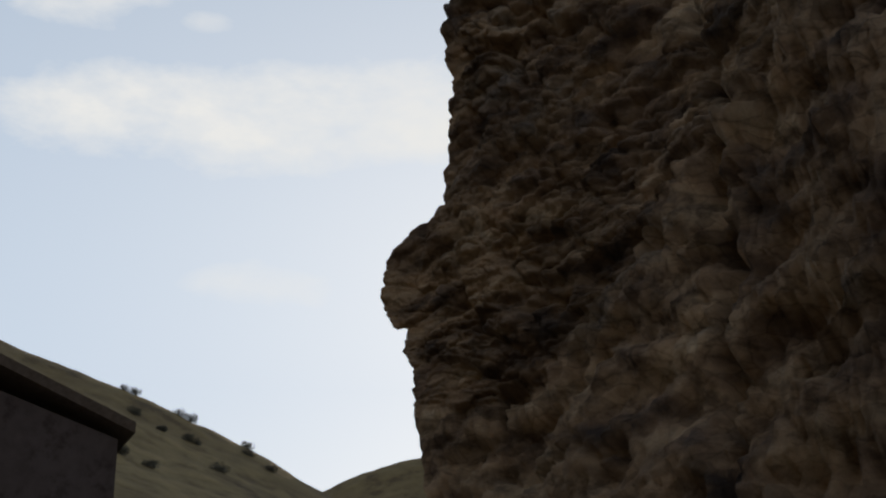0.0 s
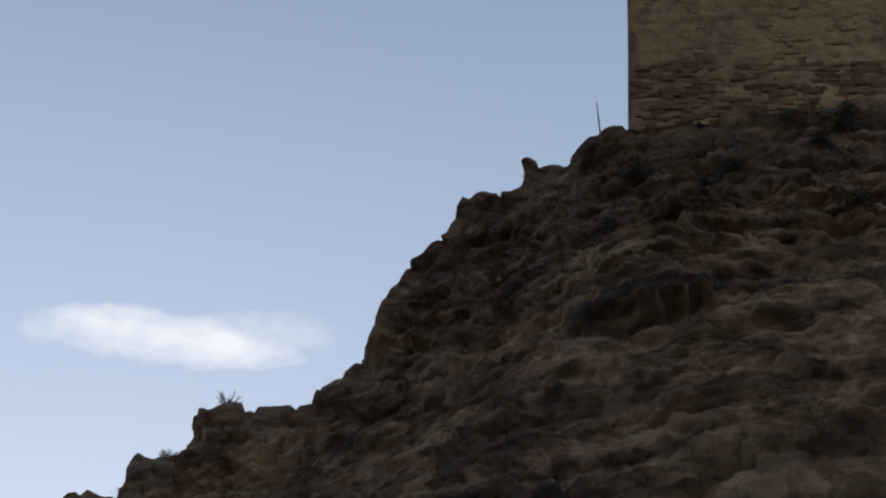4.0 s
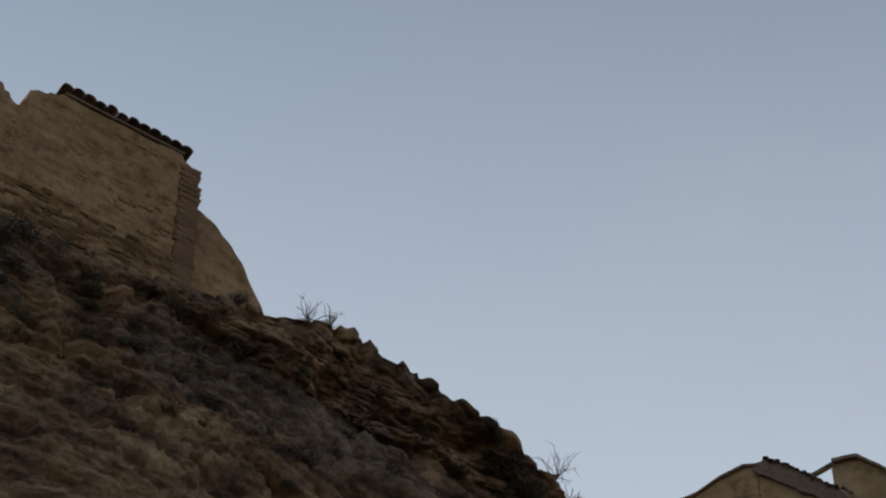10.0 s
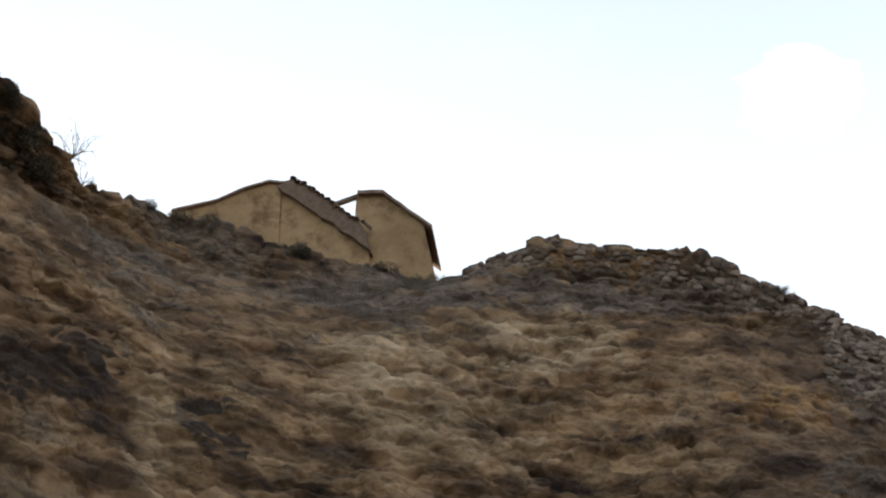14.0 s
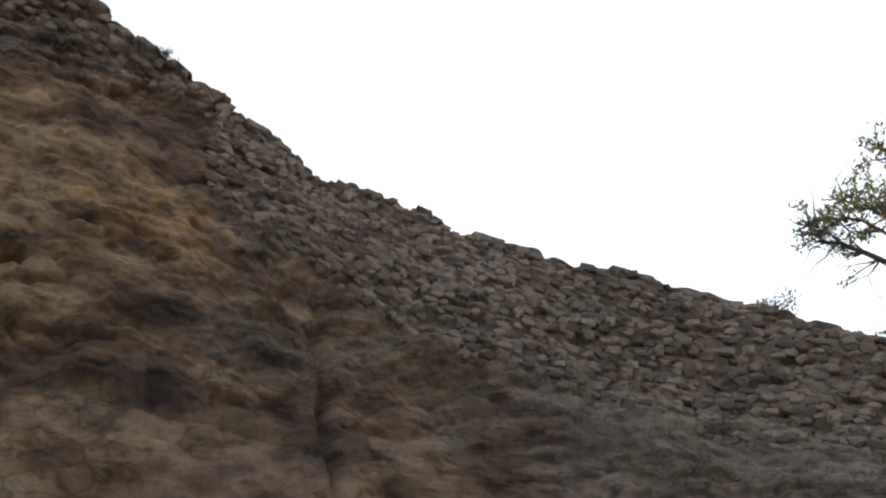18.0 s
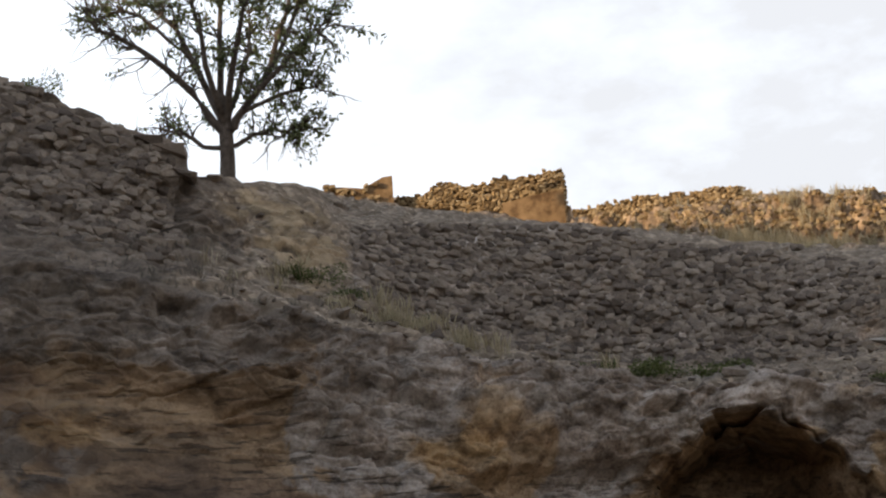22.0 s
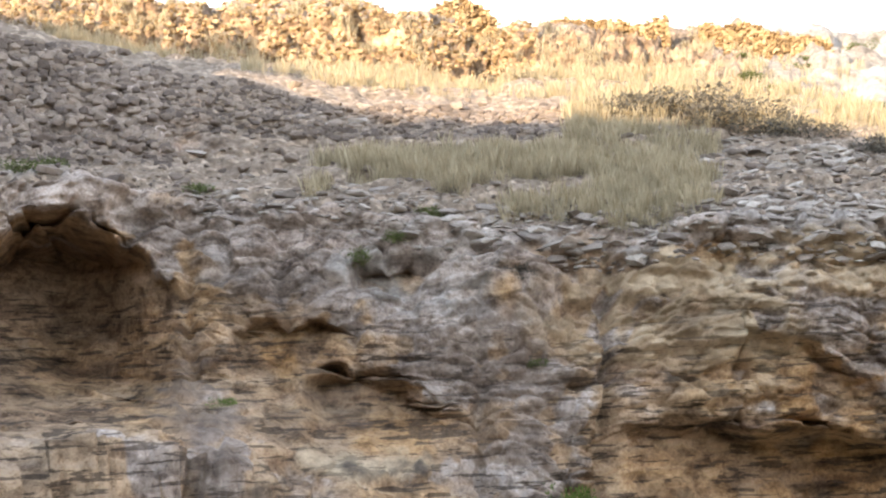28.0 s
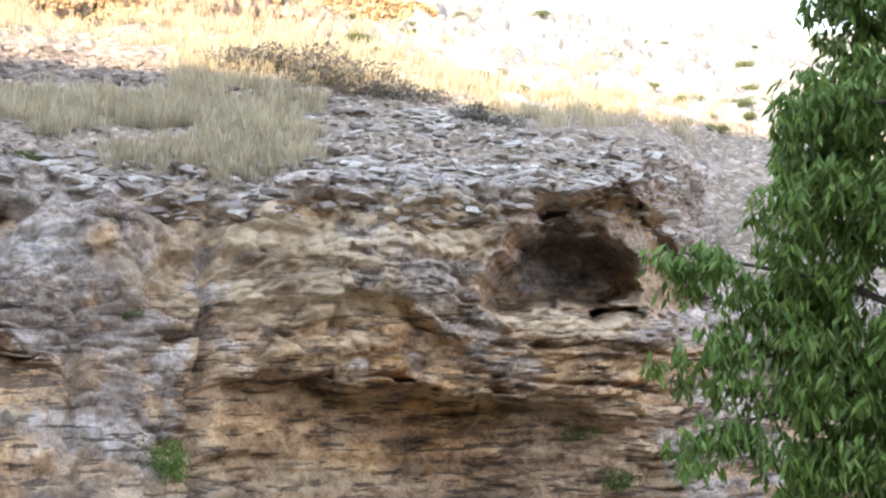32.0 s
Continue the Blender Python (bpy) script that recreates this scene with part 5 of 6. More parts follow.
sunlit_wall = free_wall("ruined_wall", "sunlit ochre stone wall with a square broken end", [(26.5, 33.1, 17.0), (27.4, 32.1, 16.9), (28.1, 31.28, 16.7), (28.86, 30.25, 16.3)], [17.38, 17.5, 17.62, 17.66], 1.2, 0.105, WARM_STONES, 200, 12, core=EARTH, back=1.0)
slab("render_patch", [(28.0, 31.28, 16.1), (28.0, 31.28, 17.0), (28.4, 30.75, 17.12), (28.78, 30.2, 17.2), (28.78, 30.2, 15.9)], (0.2, 0.14, 0), EARTH, sunlit_wall)
free_wall("ruined_wall", "long tumbled stone wall warm in evening sun", [(31.5, 32.5, 16.7), (32.5, 31.2, 16.7), (33.8, 29.0, 16.6), (35.0, 28.3, 16.5)], [17.55, 17.8, 17.78, 17.5], 1.1, 0.115, WARM_STONES, 160, 13)
free_wall("ruined_wall", "thick tumbled wall of ochre stones", [(36.3, 26.4, 16.4), (36.6, 25.7, 16.3), (37.5, 23.6, 16.3), (37.8, 22.7, 16.3)], [17.5, 17.85, 17.82, 17.4], 1.4, 0.115, WARM_STONES, 150, 14)
free_wall("ruined_wall", "short knob of broken stone wall", [(38.1, 21.6, 16.4), (38.4, 20.9, 16.4), (38.7, 20.1, 16.3)], [17.3, 17.62, 17.15], 1.2, 0.125, WARM_STONES, 120, 15)
free_wall("ruined_wall", "low crumbling wall with gaps in its top", [(39.6, 19.6, 16.4), (39.9, 19.0, 16.4), (40.3, 17.2, 16.3), (40.5, 16.3, 16.3)], [16.95, 17.25, 17.05, 17.1], 0.8, 0.125, WARM_STONES, 120, 16)
free_wall("ruined_wall", "pale stone wall stub at the hilltop edge", [(41.5, 15.7, 16.3), (41.8, 14.2, 16.2), (42.4, 12.6, 16.0)], [17.12, 16.95, 16.5], 0.8, 0.125, WARM_STONES, 100, 17)


# ================= the ruined house =================
def ragged(rnd, pts, steps, rough):
    """A line broken into short uneven steps."""
    out = []
    for a, b in zip(pts, pts[1:]):
        for k in range(steps):
            out.append(Vector(a).lerp(Vector(b), k / steps) + Vector((rnd.uniform(-rough, rough) * 0.5, 0, rnd.uniform(-rough, rough))))
    return out + [Vector(pts[-1])]


def house():
    rnd = random.Random(8)
    root = new("ruined_house")
    tagged(root, "roofless mud-walled house with broken tiled gables on the saddle", "ruin")
    roof = [(-7.15, 33.1, 24.4), (-6.16, 33.25, 24.7), (-5.58, 33.35, 25.05), (-4.99, 33.4, 25.25), (-4.7, 33.42, 25.2)]
    slab("side_wall", [(-7.3, 33.1, 22.8)] + ragged(rnd, roof, 4, 0.015) + [(-4.78, 33.42, 22.4)], (0.1, 0.4, 0), MUD, root)
    slab("gable_wall", [(-4.78, 33.46, 22.3), (-4.78, 33.46, 25.12), (-4.04, 33.48, 24.5), (-3.34, 33.52, 23.9), (-2.72, 33.58, 23.34), (-2.72, 33.58, 22.1)], (0.05, 0.4, 0), MUD, root)
    slab("roof_edge", [Vector(p) + Vector((0, -0.08, 0)) for p in roof] + [Vector((-4.39, 33.34, 25.2)), Vector((-4.39, 33.34, 25.27))] + [Vector(p) + Vector((0.02, -0.08, 0.06)) for p in roof[::-1]], (0.1, 0.75, 0), TILE, root, "dark tiled roof edge")
    upper = ragged(rnd, [(-4.45, 33.28, 25.26), (-3.8, 33.3, 24.78), (-3.22, 33.35, 24.28), (-2.8, 33.4, 23.86)], 5, 0.07)
    lower = ragged(rnd, [(-2.66, 33.4, 23.28), (-3.34, 33.35, 23.84), (-4.04, 33.3, 24.45), (-4.78, 33.28, 25.08)], 5, 0.04)
    verge = slab("verge", upper + lower, (0.05, 0.4, 0), TILE, root, "broken dark tiles along the gable")
    end = [(-3.06, 33.75, 22.0), (-3.05, 33.75, 24.12), (-3.0, 33.75, 24.85), (-2.92, 33.75, 25.0), (-2.36, 33.75, 24.96), (-1.45, 33.72, 24.03), (-1.42, 33.72, 23.75)]
    slab("end_wall", end + ragged(rnd, [(-1.42, 33.7, 23.7), (-1.36, 33.7, 23.3), (-1.32, 33.7, 22.97), (-1.38, 33.7, 22.4), (-1.4, 33.7, 21.9)], 4, 0.04), (0.1, 1.6, 0), MUD, root)
    eave = ragged(rnd, [(-2.95, 33.62, 25.06), (-2.36, 33.62, 25.03), (-1.8, 33.6, 24.46), (-1.26, 33.58, 23.94)], 4, 0.012)
    slab("eave", [p - Vector((0, 0, 0.09)) for p in eave] + eave[::-1], (0.1, 1.9, 0), TILE, root, "thin tiled eave")
    slab("beam", [(-3.62, 34.1, 24.99), (-2.8, 34.0, 25.2), (-2.8, 34.0, 25.29), (-3.62, 34.1, 25.08)], (0, 0.12, 0), WOOD, root, "bare roof beam")
    me = barrel_tile(0.34, 0.085)
    a, b = Vector((-4.4, 33.2, 25.24)), Vector((-2.85, 33.32, 23.9))
    for i in range(15):
        t = new("tile", me)
        t.parent = verge
        p = a.lerp(b, (i + rnd.uniform(-0.3, 0.3)) / 14)
        t.matrix_world = Matrix.Translation(p + Vector((0, 0, rnd.uniform(-0.03, 0.05)))) @ pose(0, 0, 0, rnd.uniform(-20, 10), 38 + rnd.uniform(-25, 25), rnd.uniform(-25, 25))


house()


def thin_post():
    """A thin bare pole on the brow beside the castle wall."""
    bm = bmesh.new()
    foot = on_cliff(4.0, -54.5)[0]
    for r, a, b in ((0.014, -0.3, 0.45), (0.009, 0.45, 0.75)):
        bmesh.ops.create_cone(bm, segments=8, radius1=r, radius2=r, depth=b - a, cap_ends=True, matrix=Matrix.Translation((0, 0, (a + b) / 2)))
    ob = part("pole", bm, WOOD)
    ob.location = foot
    tagged(ob, "thin grey pole standing on the rock brow", "pole")


thin_post()


def dark_house():
    """The near house at the start, seen from below: wall, sloping roof and its thick verge."""
    root = new("house")
    tagged(root, "dark rendered house with an overhanging tiled roof, in shade", "house")
    # the wall's colour is set dark, with the house's shade already in it
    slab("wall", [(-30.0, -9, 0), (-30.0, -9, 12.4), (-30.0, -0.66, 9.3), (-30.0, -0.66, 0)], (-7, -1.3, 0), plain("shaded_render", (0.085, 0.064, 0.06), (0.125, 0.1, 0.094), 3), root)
    slab("roof", [(-29.75, -9.4, 13.55), (-29.75, -0.36, 9.37), (-29.75, -0.36, 9.57), (-29.75, -9.4, 13.75)], (-7.6, -1.6, 0), TILE, root)


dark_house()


# ================= trees, scrub, grass =================
def tube(bm, pts, r0, r1, sides=6):
    """A tapered limb along points."""
    pts = [Vector(p) for p in pts]
    rings = []
    for i, p in enumerate(pts):
        d = (pts[min(i + 1, len(pts) - 1)] - pts[max(i - 1, 0)]).normalized()
        x = d.orthogonal().normalized()
        y = d.cross(x)
        r = r0 + (r1 - r0) * i / (len(pts) - 1)
        rings.append([bm.verts.new(p + (x * math.cos(a) + y * math.sin(a)) * r) for a in np.linspace(0, 2 * math.pi, sides, endpoint=False)])
    for a, b in zip(rings, rings[1:]):
        for k in range(sides):
            bm.faces.new((a[k], a[(k + 1) % sides], b[(k + 1) % sides], b[k]))
    bm.faces.new(rings[-1])


def bend(rnd, a, d, length, steps, wild):
    pts = [a.copy()]
    for _ in range(steps):
        d = (d + Vector([rnd.uniform(-wild, wild) for _ in range(3)])).normalized()
        pts.append(pts[-1] + d * length / steps)
    return pts, d


def leaf_quads(verts, faces, p, d, side, length, width):
    """One pointed leaf, folded a little along its rib."""
    b = len(verts)
    n = d.cross(side).normalized() * width * 0.25
    verts += [p, p + d * length * 0.45 + side * width * 0.5 + n, p + d * length, p + d * length * 0.45 - side * width * 0.5 + n]
    faces += [(b, b + 1, b + 2), (b, b + 2, b + 3)]


def hill_tree():
    rnd = random.Random(21)
    base = Vector((19.67, 30.89, 15.75))
    root = new("tree")
    root.location = base
    tagged(root, "half-bare grey-green tree with a short forked trunk on the saddle", "tree")
    across = Vector((0.74, -0.67, 0))
    deep = Vector((0.67, 0.74, 0))
    at = lambda x, z, y=0.0: across * x + deep * y + Vector((0, 0, z + 0.3))
    bm = bmesh.new()
    tube(bm, [at(0, -0.75), at(0.0, -0.1), at(0.02, 0.4), at(0.01, 0.85), at(0.0, 1.1)], 0.155, 0.115, 9)
    part("trunk", bm, BARK, root)
    limbs = [([(0.0, 0.85, 0), (-0.34, 1.3, 0), (-0.78, 1.78, -0.3), (-1.25, 2.15, -0.5), (-1.7, 2.42, -0.6), (-2.1, 2.6, -0.6), (-2.3, 2.95, -0.6)], 0.085, 0.12),
             ([(0.0, 0.95, 0), (-0.15, 1.4, 0.2), (-0.44, 2.2, 0.5), (-0.83, 3.15, 0.7), (-1.25, 3.6, 0.8), (-1.75, 3.9, 0.8)], 0.085, 0.7),
             ([(-0.44, 2.2, 0.5), (-0.95, 2.75, 0.3), (-1.45, 3.15, 0.1), (-1.85, 3.2, 0.0)], 0.045, 0.4),
             ([(-0.03, 0.6, 0), (-0.4, 0.72, 0.3), (-0.75, 1.0, 0.4), (-1.0, 1.1, 0.5), (-1.25, 0.85, 0.5)], 0.05, 0.25),
             ([(0.0, 0.95, 0), (-0.06, 1.6, -0.1), (-0.04, 2.5, -0.4), (0.05, 3.6, -0.4), (-0.12, 4.3, -0.3)], 0.08, 0.9),
             ([(0.03, 0.85, 0), (0.2, 1.15, 0.1), (0.64, 1.8, 0.4), (1.03, 2.85, 0.5), (1.32, 3.8, 0.4), (1.55, 4.6, 0.4)], 0.09, 0.95),
             ([(0.03, 0.8, 0), (0.25, 1.15, -0.2), (1.0, 1.85, -0.6), (1.5, 2.3, -0.8), (1.85, 2.5, -0.9)], 0.075, 0.9),
             ([(0.64, 1.8, 0.4), (1.25, 2.9, 0.1), (1.6, 3.5, -0.1), (1.8, 4.0, -0.2)], 0.05, 0.9),
             ([(0.03, 0.6, 0), (0.35, 0.8, 0.2), (0.7, 1.0, 0.4), (1.1, 1.02, 0.5), (1.4, 1.2, 0.5)], 0.05, 0.5),
             ([(0.25, 1.15, -0.2), (0.7, 1.4, -0.1), (1.2, 1.65, 0.1), (1.65, 1.75, 0.2)], 0.045, 0.85),
             ([(0.02, 1.0, 0), (0.25, 1.8, 0.6), (0.5, 2.8, 1.2), (0.55, 3.7, 1.5)], 0.075, 0.9),
             ([(0.02, 1.0, 0), (0.15, 1.8, -0.6), (0.4, 2.8, -1.2), (0.8, 3.6, -1.4)], 0.075, 0.9),
             ([(0.0, 1.0, 0), (-0.3, 1.9, -0.7), (-0.5, 2.9, -1.1), (-0.7, 3.7, -1.2)], 0.065, 0.7)]
    twig_bm = bmesh.new()
    lv, lf = [], []
    for line, r, leafy_ in limbs:
        pts = [at(x, z, y) for x, z, y in line]
        fine = []
        for a, b in zip(pts, pts[1:]):
            fine += [a, (a + b) / 2 + Vector([rnd.uniform(-0.05, 0.05) for _ in range(3)])]
        fine.append(pts[-1])
        bm = bmesh.new()
        tube(bm, fine, r, 0.02, 7)
        part("limb", bm, BARK, root)
        total = len(fine)
        for i in range(3, total):
            for _ in range(5 if i > total / 2 else 3):
                d = (fine[i] - fine[i - 1]).normalized()
                d = (d * 0.7 + rand_dir(rnd) * 0.9 + Vector((0, 0, 0.12))).normalized()
                length = rnd.uniform(0.3, 0.7)
                tw, d2 = bend(rnd, fine[i], d, length, 5, 0.28)
                tube(twig_bm, tw, 0.022, 0.006, 4)
                for _ in range(3):
                    k = rnd.randrange(1, 6)
                    t2, d3 = bend(rnd, tw[k], (d2 + rand_dir(rnd)).normalized(), rnd.uniform(0.2, 0.5), 3, 0.3)
                    tube(twig_bm, t2, 0.01, 0.004, 3)
                    if rnd.random() < leafy_ * (0.75 if i < total - 2 else 0.6):
                        for p in t2[1:] + [tw[k]]:
                            for _ in range(rnd.randrange(3, 8)):
                                q = p + rand_dir(rnd) * rnd.uniform(0, 0.16)
                                leaf_quads(lv, lf, q, (rand_dir(rnd) + Vector((0, 0, -0.5))).normalized(), rand_dir(rnd), rnd.uniform(0.08, 0.14), rnd.uniform(0.04, 0.075))
    tagged(part("fine_branching", twig_bm, BARK, root), kind="stuff")
    ob = new("crown", mesh_of("crown", lv, lf, TREE_LEAF))
    ob.parent = root


hill_tree()


def near_tree():
    """The broad leafy tree that comes in at the end, its leaves hanging in tufts."""
    rnd = random.Random(33)
    root = new("leafy_tree")
    root.location = (12.7, 5.6, 5.0)
    tagged(root, "leafy tree with hanging fresh green pointed leaves beside the path", "tree")
    o = Vector(root.location)
    bm = bmesh.new()
    tube(bm, [(0, 0, -0.3), (0.05, 0.05, 0.8), (0, 0.1, 1.8), (-0.05, 0.2, 3.2)], 0.17, 0.09, 9)
    part("trunk", bm, BARK, root)
    tufts = []
    for _ in range(760):
        d = rand_dir(rnd)
        r = rnd.uniform(0.75, 1.0) if rnd.random() < 0.75 else rnd.uniform(0.3, 0.75)
        tufts.append(Vector((12.6 + d.x * 1.5 * r, 6.2 + d.y * 1.8 * r, 8.7 + d.z * 2.9 * r)))
    arms = [((12.3, 7.6, 8.3), (11.95, 8.72, 8.5)), ((12.3, 7.5, 7.8), (11.95, 8.7, 7.75)), ((12.3, 7.5, 7.5), (11.9, 8.6, 7.25)), ((12.3, 7.2, 7.3), (12.0, 8.0, 6.95)), ((12.4, 7.2, 9.6), (12.0, 7.95, 9.5)), ((12.4, 7.0, 10.3), (12.1, 7.75, 10.6)), ((12.3, 7.3, 8.9), (11.9, 8.05, 8.9))]
    limbs = bmesh.new()
    for a, b in arms:
        a, b = Vector(a), Vector(b)
        pts = [Vector((12.65, 5.8, a.z - 1.2)), a.lerp(Vector((12.65, 5.8, a.z)), 0.4) - Vector((0, 0, 0.3)), a, b]
        bm = bmesh.new()
        tube(bm, [p - o for p in pts], 0.05, 0.008, 6)
        part("limb", bm, BARK, root)
        for k in np.linspace(0.0, 1, 16):
            tufts.append(a.lerp(b, k) + rand_dir(rnd) * 0.28 * (1.1 - 0.6 * k))
    for _ in range(26):
        d = rand_dir(rnd)
        tip = Vector((12.6 + d.x * 1.3, 6.15 + d.y * 1.5, 8.6 + d.z * 2.3))
        tube(limbs, [Vector((12.65, 5.8, 6.8 + rnd.uniform(0, 1.4))) - o, (tip + Vector((12.65, 5.8, 7.6))) / 2 - o, tip - o], 0.035, 0.006, 5)
    tagged(part("inner_branching", limbs, BARK, root), kind="stuff")
    lv, lf = [], []
    for c in tufts:
        for _ in range(rnd.randrange(5, 9)):
            s = c + rand_dir(rnd) * rnd.uniform(0.05, 0.22) - o
            for _ in range(rnd.randrange(9, 15)):
                d = (rand_dir(rnd) * 0.6 + Vector((-0.15, 0.1, -0.85))).normalized()
                side = d.cross(rand_dir(rnd)).normalized()
                leaf_quads(lv, lf, s + rand_dir(rnd) * rnd.uniform(0, 0.1), d, side, rnd.uniform(0.09, 0.16), rnd.uniform(0.028, 0.046))
    ob = new("crown", mesh_of("crown", lv, lf, NEAR_LEAF))
    ob.parent = root


near_tree()


def shrub_mesh(seed, mat, leaf=0.05, count=500, flat=0.7):
    """A rounded thorny bush: stems and small leaves, open at its edge."""
    rnd = random.Random(seed)
    v, f = [], []
    lobes = [(Vector((rnd.uniform(-0.5, 0.5), rnd.uniform(-0.5, 0.5), rnd.uniform(0.1, 0.45))), rnd.uniform(0.3, 0.55)) for _ in range(7)]
    for _ in range(count):
        c, r = rnd.choice(lobes)
        p = c + rand_dir(rnd) * r * rnd.uniform(0.55, 1.05)
        p.z = max(-0.1, p.z * flat)
        d = (rand_dir(rnd) + (p - Vector((0, 0, 0.1))) * 0.7).normalized()
        leaf_quads(v, f, p, d, d.cross(rand_dir(rnd)).normalized(), leaf * rnd.uniform(1.2, 3.0), leaf * rnd.uniform(0.5, 1.0))
    return mesh_of("shrub", v, f, mat)


DARK_SHRUBS = [shrub_mesh(60 + i, DARK_SCRUB, 0.06, 900) for i in range(4)]
GREY_SHRUBS = [shrub_mesh(64 + i, SCRUB, 0.06, 900) for i in range(4)]
GREEN_SHRUBS = [shrub_mesh(70 + i, GREEN_SCRUB, 0.06, 900) for i in range(4)]


FRESH_SHRUBS = [shrub_mesh(80 + i, NEAR_LEAF, 0.06, 900) for i in range(2)]


def shrub(u, level, size, meshes=DARK_SHRUBS, label="dark dry shrub on the rock", tall=1.0, sink=0.05):
    rnd = random.Random(int(u * 31 + level * 7))
    p, n = on_cliff(level, u)
    ob = new("shrub", rnd.choice(meshes))
    ob.matrix_world = Matrix.Translation(p - Vector((0, 0, sink))) @ pose(0, 0, 0, 0, 0, rnd.uniform(0, 360)) @ Matrix.Diagonal((size, size, size * tall, 1))
    return tagged(ob, label, "shrub", "shrubs on the slopes")


for u, level, size in [(-39.9, 3.76, 0.55), (-45.9, 3.84, 0.3), (-43.5, 3.6, 0.25), (-29.6, 4.0, 0.3), (-18.3, 3.32, 0.8), (-17.3, 3.2, 0.65), (-13.2, 4.02, 0.3), (-12.0, 4.02, 0.34), (-10.9, 4.02, 0.36), (-7.5, 3.8, 0.4),
                       (-4.0, 3.9, 0.45), (-2.6, 3.95, 0.4), (14.9, 4.0, 0.3), (-73, 4.0, 0.22), (-70.7, 4.02, 0.25)]:
    shrub(u, level, size)
for u, level, size in [(54.8, 2.35, 0.4), (56.6, 2.3, 0.55), (58.2, 2.3, 0.5), (59.5, 2.3, 0.4), (64.5, 2.15, 0.35), (69.5, 1.75, 0.4), (72.2, 2.1, 0.32), (44.3, 2.85, 0.45), (45.5, 2.75, 0.5), (46.6, 2.6, 0.4), (48.8, 2.55, 0.35)]:
    shrub(u, level, size, GREEN_SHRUBS, "low green-grey shrub on the rock ledge")
for u, level, size in [(74.3, 5.1, 0.7), (75.6, 4.9, 0.5), (78.6, 3.9, 0.8), (79.4, 3.8, 0.8), (80.2, 3.95, 0.95), (81.2, 3.9, 1.0), (82.2, 3.8, 1.0), (83.0, 3.9, 0.9), (84.0, 3.8, 0.8), (85.4, 4.0, 0.7), (87.0, 3.85, 0.6), (88.3, 3.7, 0.5), (80.4, 4.6, 0.4), (82.0, 4.7, 0.4), (83.5, 4.7, 0.35)]:
    shrub(u, level, size, GREY_SHRUBS, "dense grey-brown thorn shrub on the grassy slope", 0.8)
rs = random.Random(5)
for i in range(44):
    shrub(rs.uniform(83, 97), rs.uniform(4.5, 5.75), rs.uniform(0.25, 0.5), GREEN_SHRUBS, "yellow-green round shrub on the pale hillside", 0.8)
for i in range(84):
    shrub(rs.uniform(-54, -17), rs.uniform(2.0, 3.9), rs.uniform(0.16, 0.48), DARK_SHRUBS, "dark dry shrub on the rock", 0.7)
shrub(76.8, 0.95, 0.42, FRESH_SHRUBS, "young fresh-green bush against the cliff", 1.9)
shrub(65.2, 0.8, 0.25, FRESH_SHRUBS, "small green bush in a cleft of the rock", 1.0)
shrub(75.8, 1.48, 0.22, GREEN_SHRUBS, "small grey-green bush on the cliff", 0.9)
shrub(75.1, 1.74, 0.35, DARK_SHRUBS, "dry grey bush in a rock cleft", 1.0)
shrub(71.4, 1.9, 0.3, GREEN_SHRUBS, "green bush in a hollow of the pale rock", 0.9)
shrub(91.7, 1.06, 0.5, GREEN_SHRUBS, "grey-green bush at the foot of the cave", 1.0)
shrub(90.4, 1.2, 0.4, GREEN_SHRUBS, "grey-green bush at the foot of the cave", 1.0)
shrub(38.9, 4.1, 0.42, GREEN_SHRUBS, "small green shrub beside the tree", 1.0)
shrub(36.4, 4.02, 0.45, GREEN_SHRUBS, "small leafy shrub on the wall top", 1.3)


def bare_bush(u, level, size, seed):
    """A leafless twiggy bush: thin forking stems from one root."""
    rnd = random.Random(seed)
    bm = bmesh.new()
    for _ in range(16):
        d = (rand_dir(rnd) * 0.75 + Vector((0, 0, 1.0))).normalized()
        stem, d2 = bend(rnd, Vector((0, 0, -0.1)), d, size * rnd.uniform(0.6, 1.0), 5, 0.22)
        tube(bm, stem, 0.011, 0.004, 4)
        for _ in range(3):
            k = rnd.randrange(2, 6)
            tw, _d = bend(rnd, stem[k], (d2 + rand_dir(rnd) * 0.8).normalized(), size * rnd.uniform(0.2, 0.4), 3, 0.3)
            tube(bm, tw, 0.006, 0.003, 3)
    ob = part("bare_bush", bm, BARK)
    ob.location = on_cliff(level, u)[0]
    tagged(ob, "leafless twiggy dry bush on the rock brow", "bush", "shrubs on the slopes")


for k, (u, level, size) in enumerate([(-16.3, 4.0, 0.75), (-15.6, 4.0, 0.5), (-26.4, 4.0, 0.55), (-25.4, 4.0, 0.4), (-11.8, 4.0, 0.35), (14.9, 4.0, 0.35), (40.6, 4.02, 0.4), (-70.8, 4.0, 0.35)]):
    bare_bush(u, level, size, 300 + k)


def hill_bushes():
    rnd = random.Random(9)
    for i in range(26):
        k = rnd.randrange(30, 80)
        row = rnd.choice([30, 30, 29, 28, 27, 25, 22, 19])
        p = HILL[row, k]
        ob = new("bush", rnd.choice(DARK_SHRUBS))
        s = rnd.uniform(0.5, 1.1)
        ob.matrix_world = Matrix.Translation(p) @ pose(0, 0, 0, 0, 0, rnd.uniform(0, 360)) @ Matrix.Diagonal((s, s, s * 1.2, 1))
        tagged(ob, "round dark bush on the dry hillside", "bush", "bushes on the far hill")


hill_bushes()


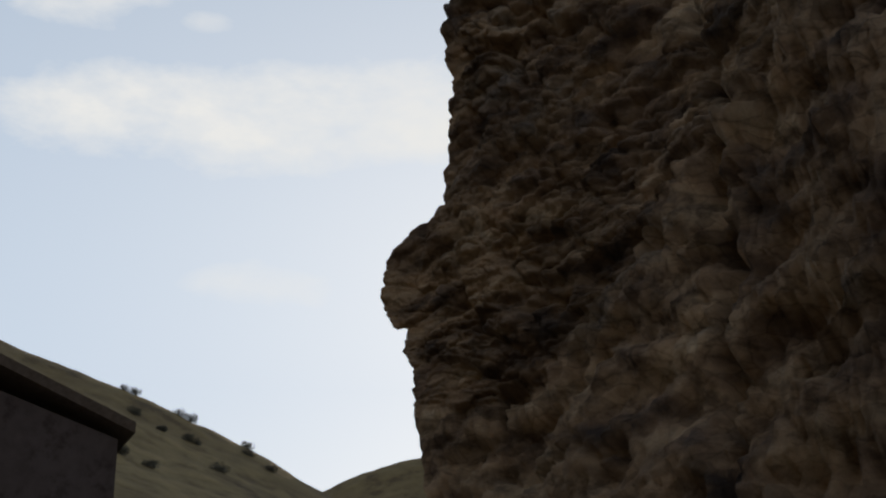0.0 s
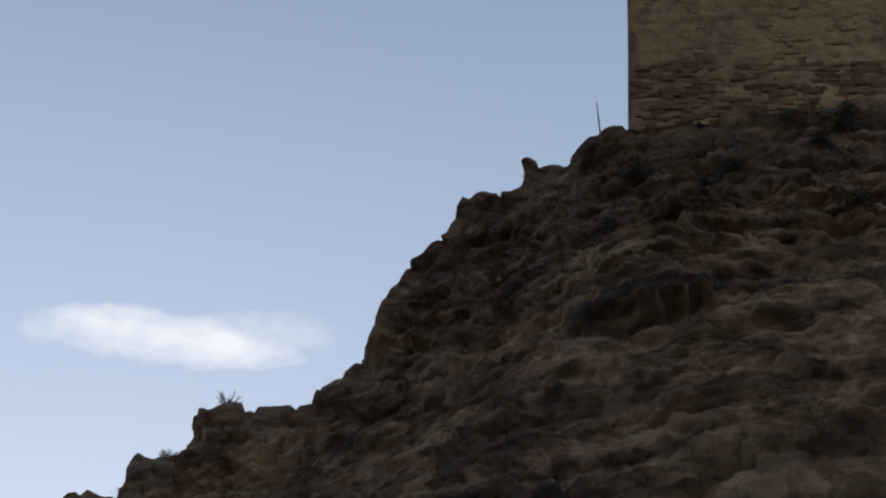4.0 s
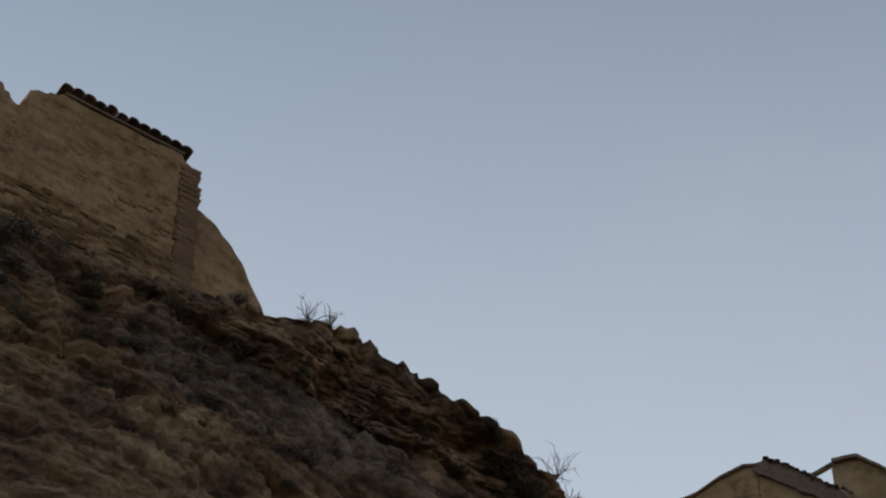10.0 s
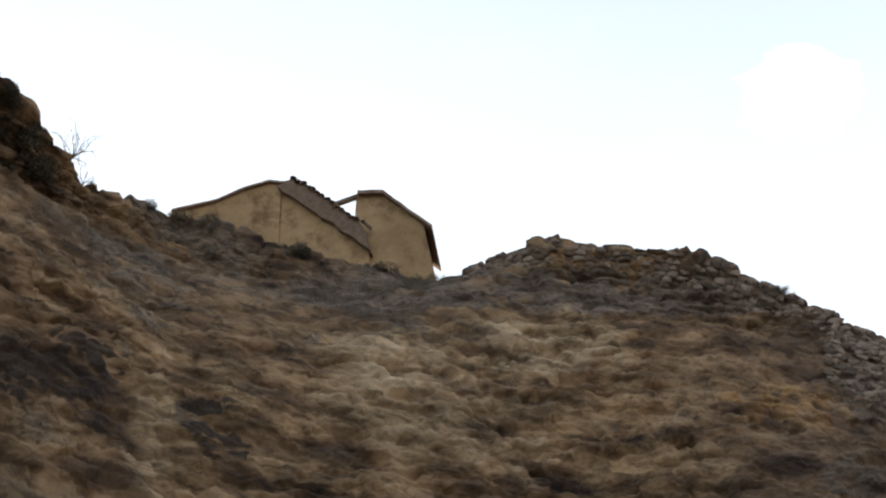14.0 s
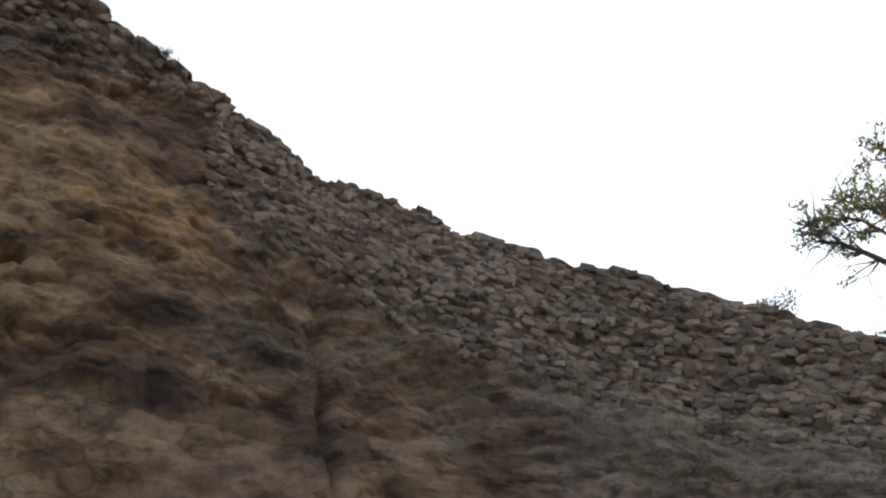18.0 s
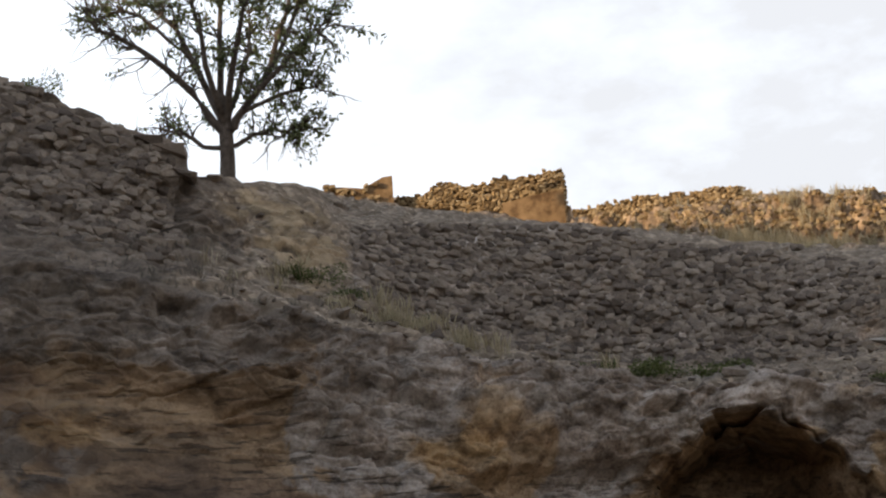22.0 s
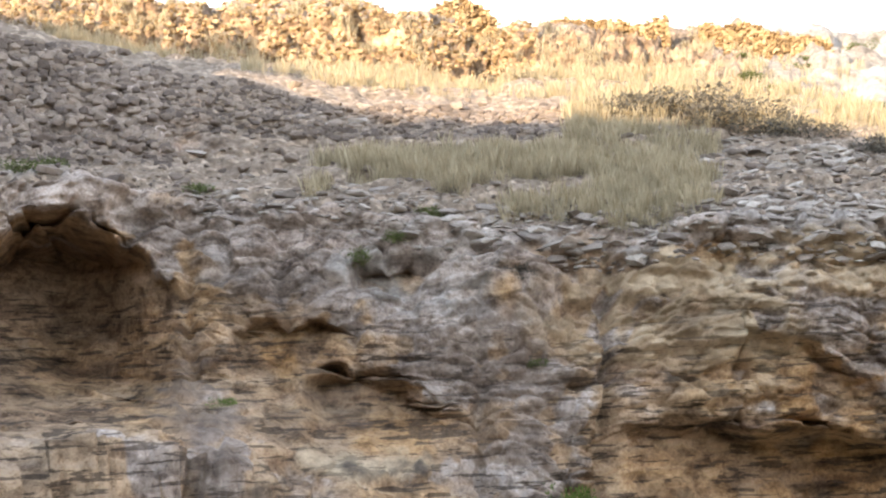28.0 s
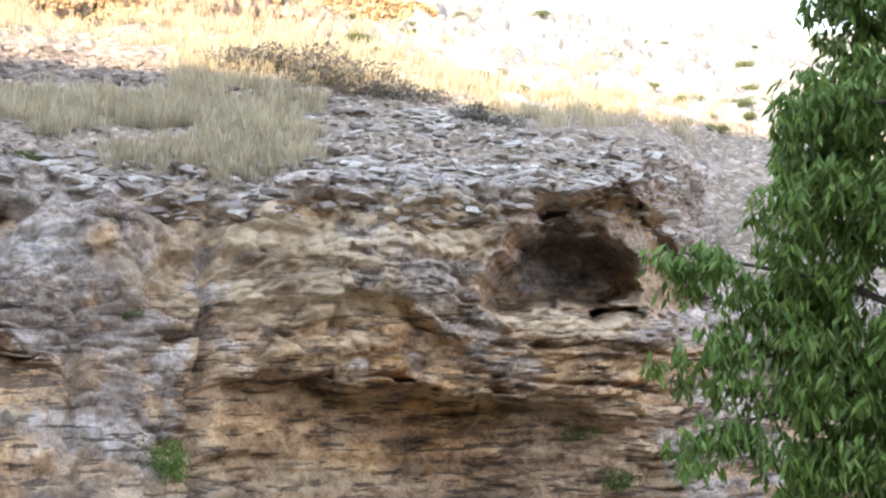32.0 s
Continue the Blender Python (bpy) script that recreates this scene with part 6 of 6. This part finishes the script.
def scatter(name, label, mat, zones, height, blades, spread, seed):
    """Tufts of thin blades over stretches of the slope, as one object."""
    rnd = random.Random(seed)
    v, f = [], []
    for u0, u1, l0, l1, count in zones:
        for _ in range(count):
            u, lev = rnd.uniform(u0, u1) + rnd.gauss(0, 1.2), rnd.uniform(l0, l1) + rnd.gauss(0, 0.05)
            if 46.5 < u < 63.5 and 2.7 < lev < 4 or 62 < u < 77 and 2.95 < lev < 4.05 or 82 < u < 94 and lev < 3.75 or u < 66 and 3.9 < lev < 4.75 or 58 < u < 68.3 and lev < 2.95:
                continue
            p, n = on_cliff(lev, u)
            if n.z < 0.2:
                continue
            if float(fbm(np.array([[p.x * 0.7, p.y * 0.7, p.z]]), 2)[0]) < rnd.uniform(-0.4, 0.55):
                continue
            h = height * rnd.uniform(0.6, 1.4)
            for _ in range(blades):
                a = p + Vector((rnd.uniform(-spread, spread), rnd.uniform(-spread, spread), -0.03))
                d = (Vector((rnd.uniform(-0.2, 0.2), rnd.uniform(-0.2, 0.2), 1))).normalized()
                side = d.cross(rand_dir(rnd)).normalized() * rnd.uniform(0.0012, 0.0028)
                b = len(v)
                k = h * rnd.uniform(0.5, 1.0)
                v += [a - side, a + side, a + d * k * 0.6 + side * 0.7 + Vector((0, 0, 0.02)), a + d * k + Vector((d.x, d.y, -0.1)) * k * 0.3]
                f += [(b, b + 1, b + 2), (b, b + 2, b + 3)]
    ob = new(name, mesh_of(name, v, f, mat))
    tagged(ob, label, "grass", kind="stuff")


scatter("dry_grass", "tall straw-coloured dry grass over the slope", STRAW, [(63, 78, 2.12, 3.45, 2100), (69, 82, 2.05, 3.0, 1500), (74, 86, 2.4, 3.98, 1500), (76, 90, 2.6, 4.3, 1100), (58, 80, 4.35, 5.1, 1700), (78, 96, 4.2, 5.0, 700), (60, 84, 5.2, 5.98, 500), (76, 92, 4.1, 5.4, 1500), (47.5, 58, 2.2, 2.98, 300), (44, 47, 2.3, 2.9, 60)], 0.36, 24, 0.13, 1)
scatter("scrub_grass", "short grey dry scrub on the rock", SCRUB, [(-58, -28, 2.6, 4.0, 700), (-28, 0, 2.6, 4.05, 700), (66, 90, 2.1, 3.6, 500), (20, 46, 2.0, 3.2, 350), (-80, -58, 3.7, 4.05, 60)], 0.16, 22, 0.14, 2)


def loose_stones():
    """Pebbles and broken slabs over the slope above the lip."""
    rnd = random.Random(77)
    root = new("loose_stones")
    tagged(root, "scattered grey pebbles and slabs on the dry slope", "rubble", kind="stuff")
    poses = []
    for _ in range(1500):
        u, lev = rnd.uniform(42, 92), 2 + abs(rnd.gauss(0, 0.45)) if rnd.random() < 0.7 else rnd.uniform(2.4, 4.6)
        if 46 < u < 64 and 3 < lev < 4:
            continue
        p, n = on_cliff(lev, u)
        s = rnd.uniform(0.03, 0.1) if rnd.random() < 0.85 else rnd.uniform(0.1, 0.26)
        poses.append(Matrix.Translation(p) @ pose(0, 0, 0, rnd.uniform(-25, 25), rnd.uniform(-25, 25), rnd.uniform(0, 360)) @ Matrix.Diagonal((s * 1.5, s * 1.2, s * 0.7, 1)))
    lay(root, GREY_STONES, poses, 0)
    root = new("stone_plates")
    tagged(root, "thin pale limestone plates weathering out of the rock lip", "rubble", kind="stuff")
    poses = []
    for _ in range(5200):
        u, lev = rnd.uniform(64, 95), rnd.uniform(1.86, 2.35) if rnd.random() < 0.45 else rnd.uniform(2.0, 3.7)
        if u < 80 and lev > 2.3 and rnd.random() < 0.85 or u < 74 and rnd.random() < 0.6:
            continue
        p, n = on_cliff(lev, u)
        s = rnd.uniform(0.04, 0.13) if rnd.random() < 0.85 else rnd.uniform(0.13, 0.3)
        poses.append(Matrix.Translation(p) @ pose(0, 0, 0, rnd.uniform(-14, 14), rnd.uniform(-14, 14), rnd.uniform(0, 360)) @ Matrix.Diagonal((s * 1.6, s * 1.3, s * 0.4, 1)))
    lay(root, [stone_mesh(200 + i, PALE_STONE) for i in range(5)], poses, 0)


loose_stones()
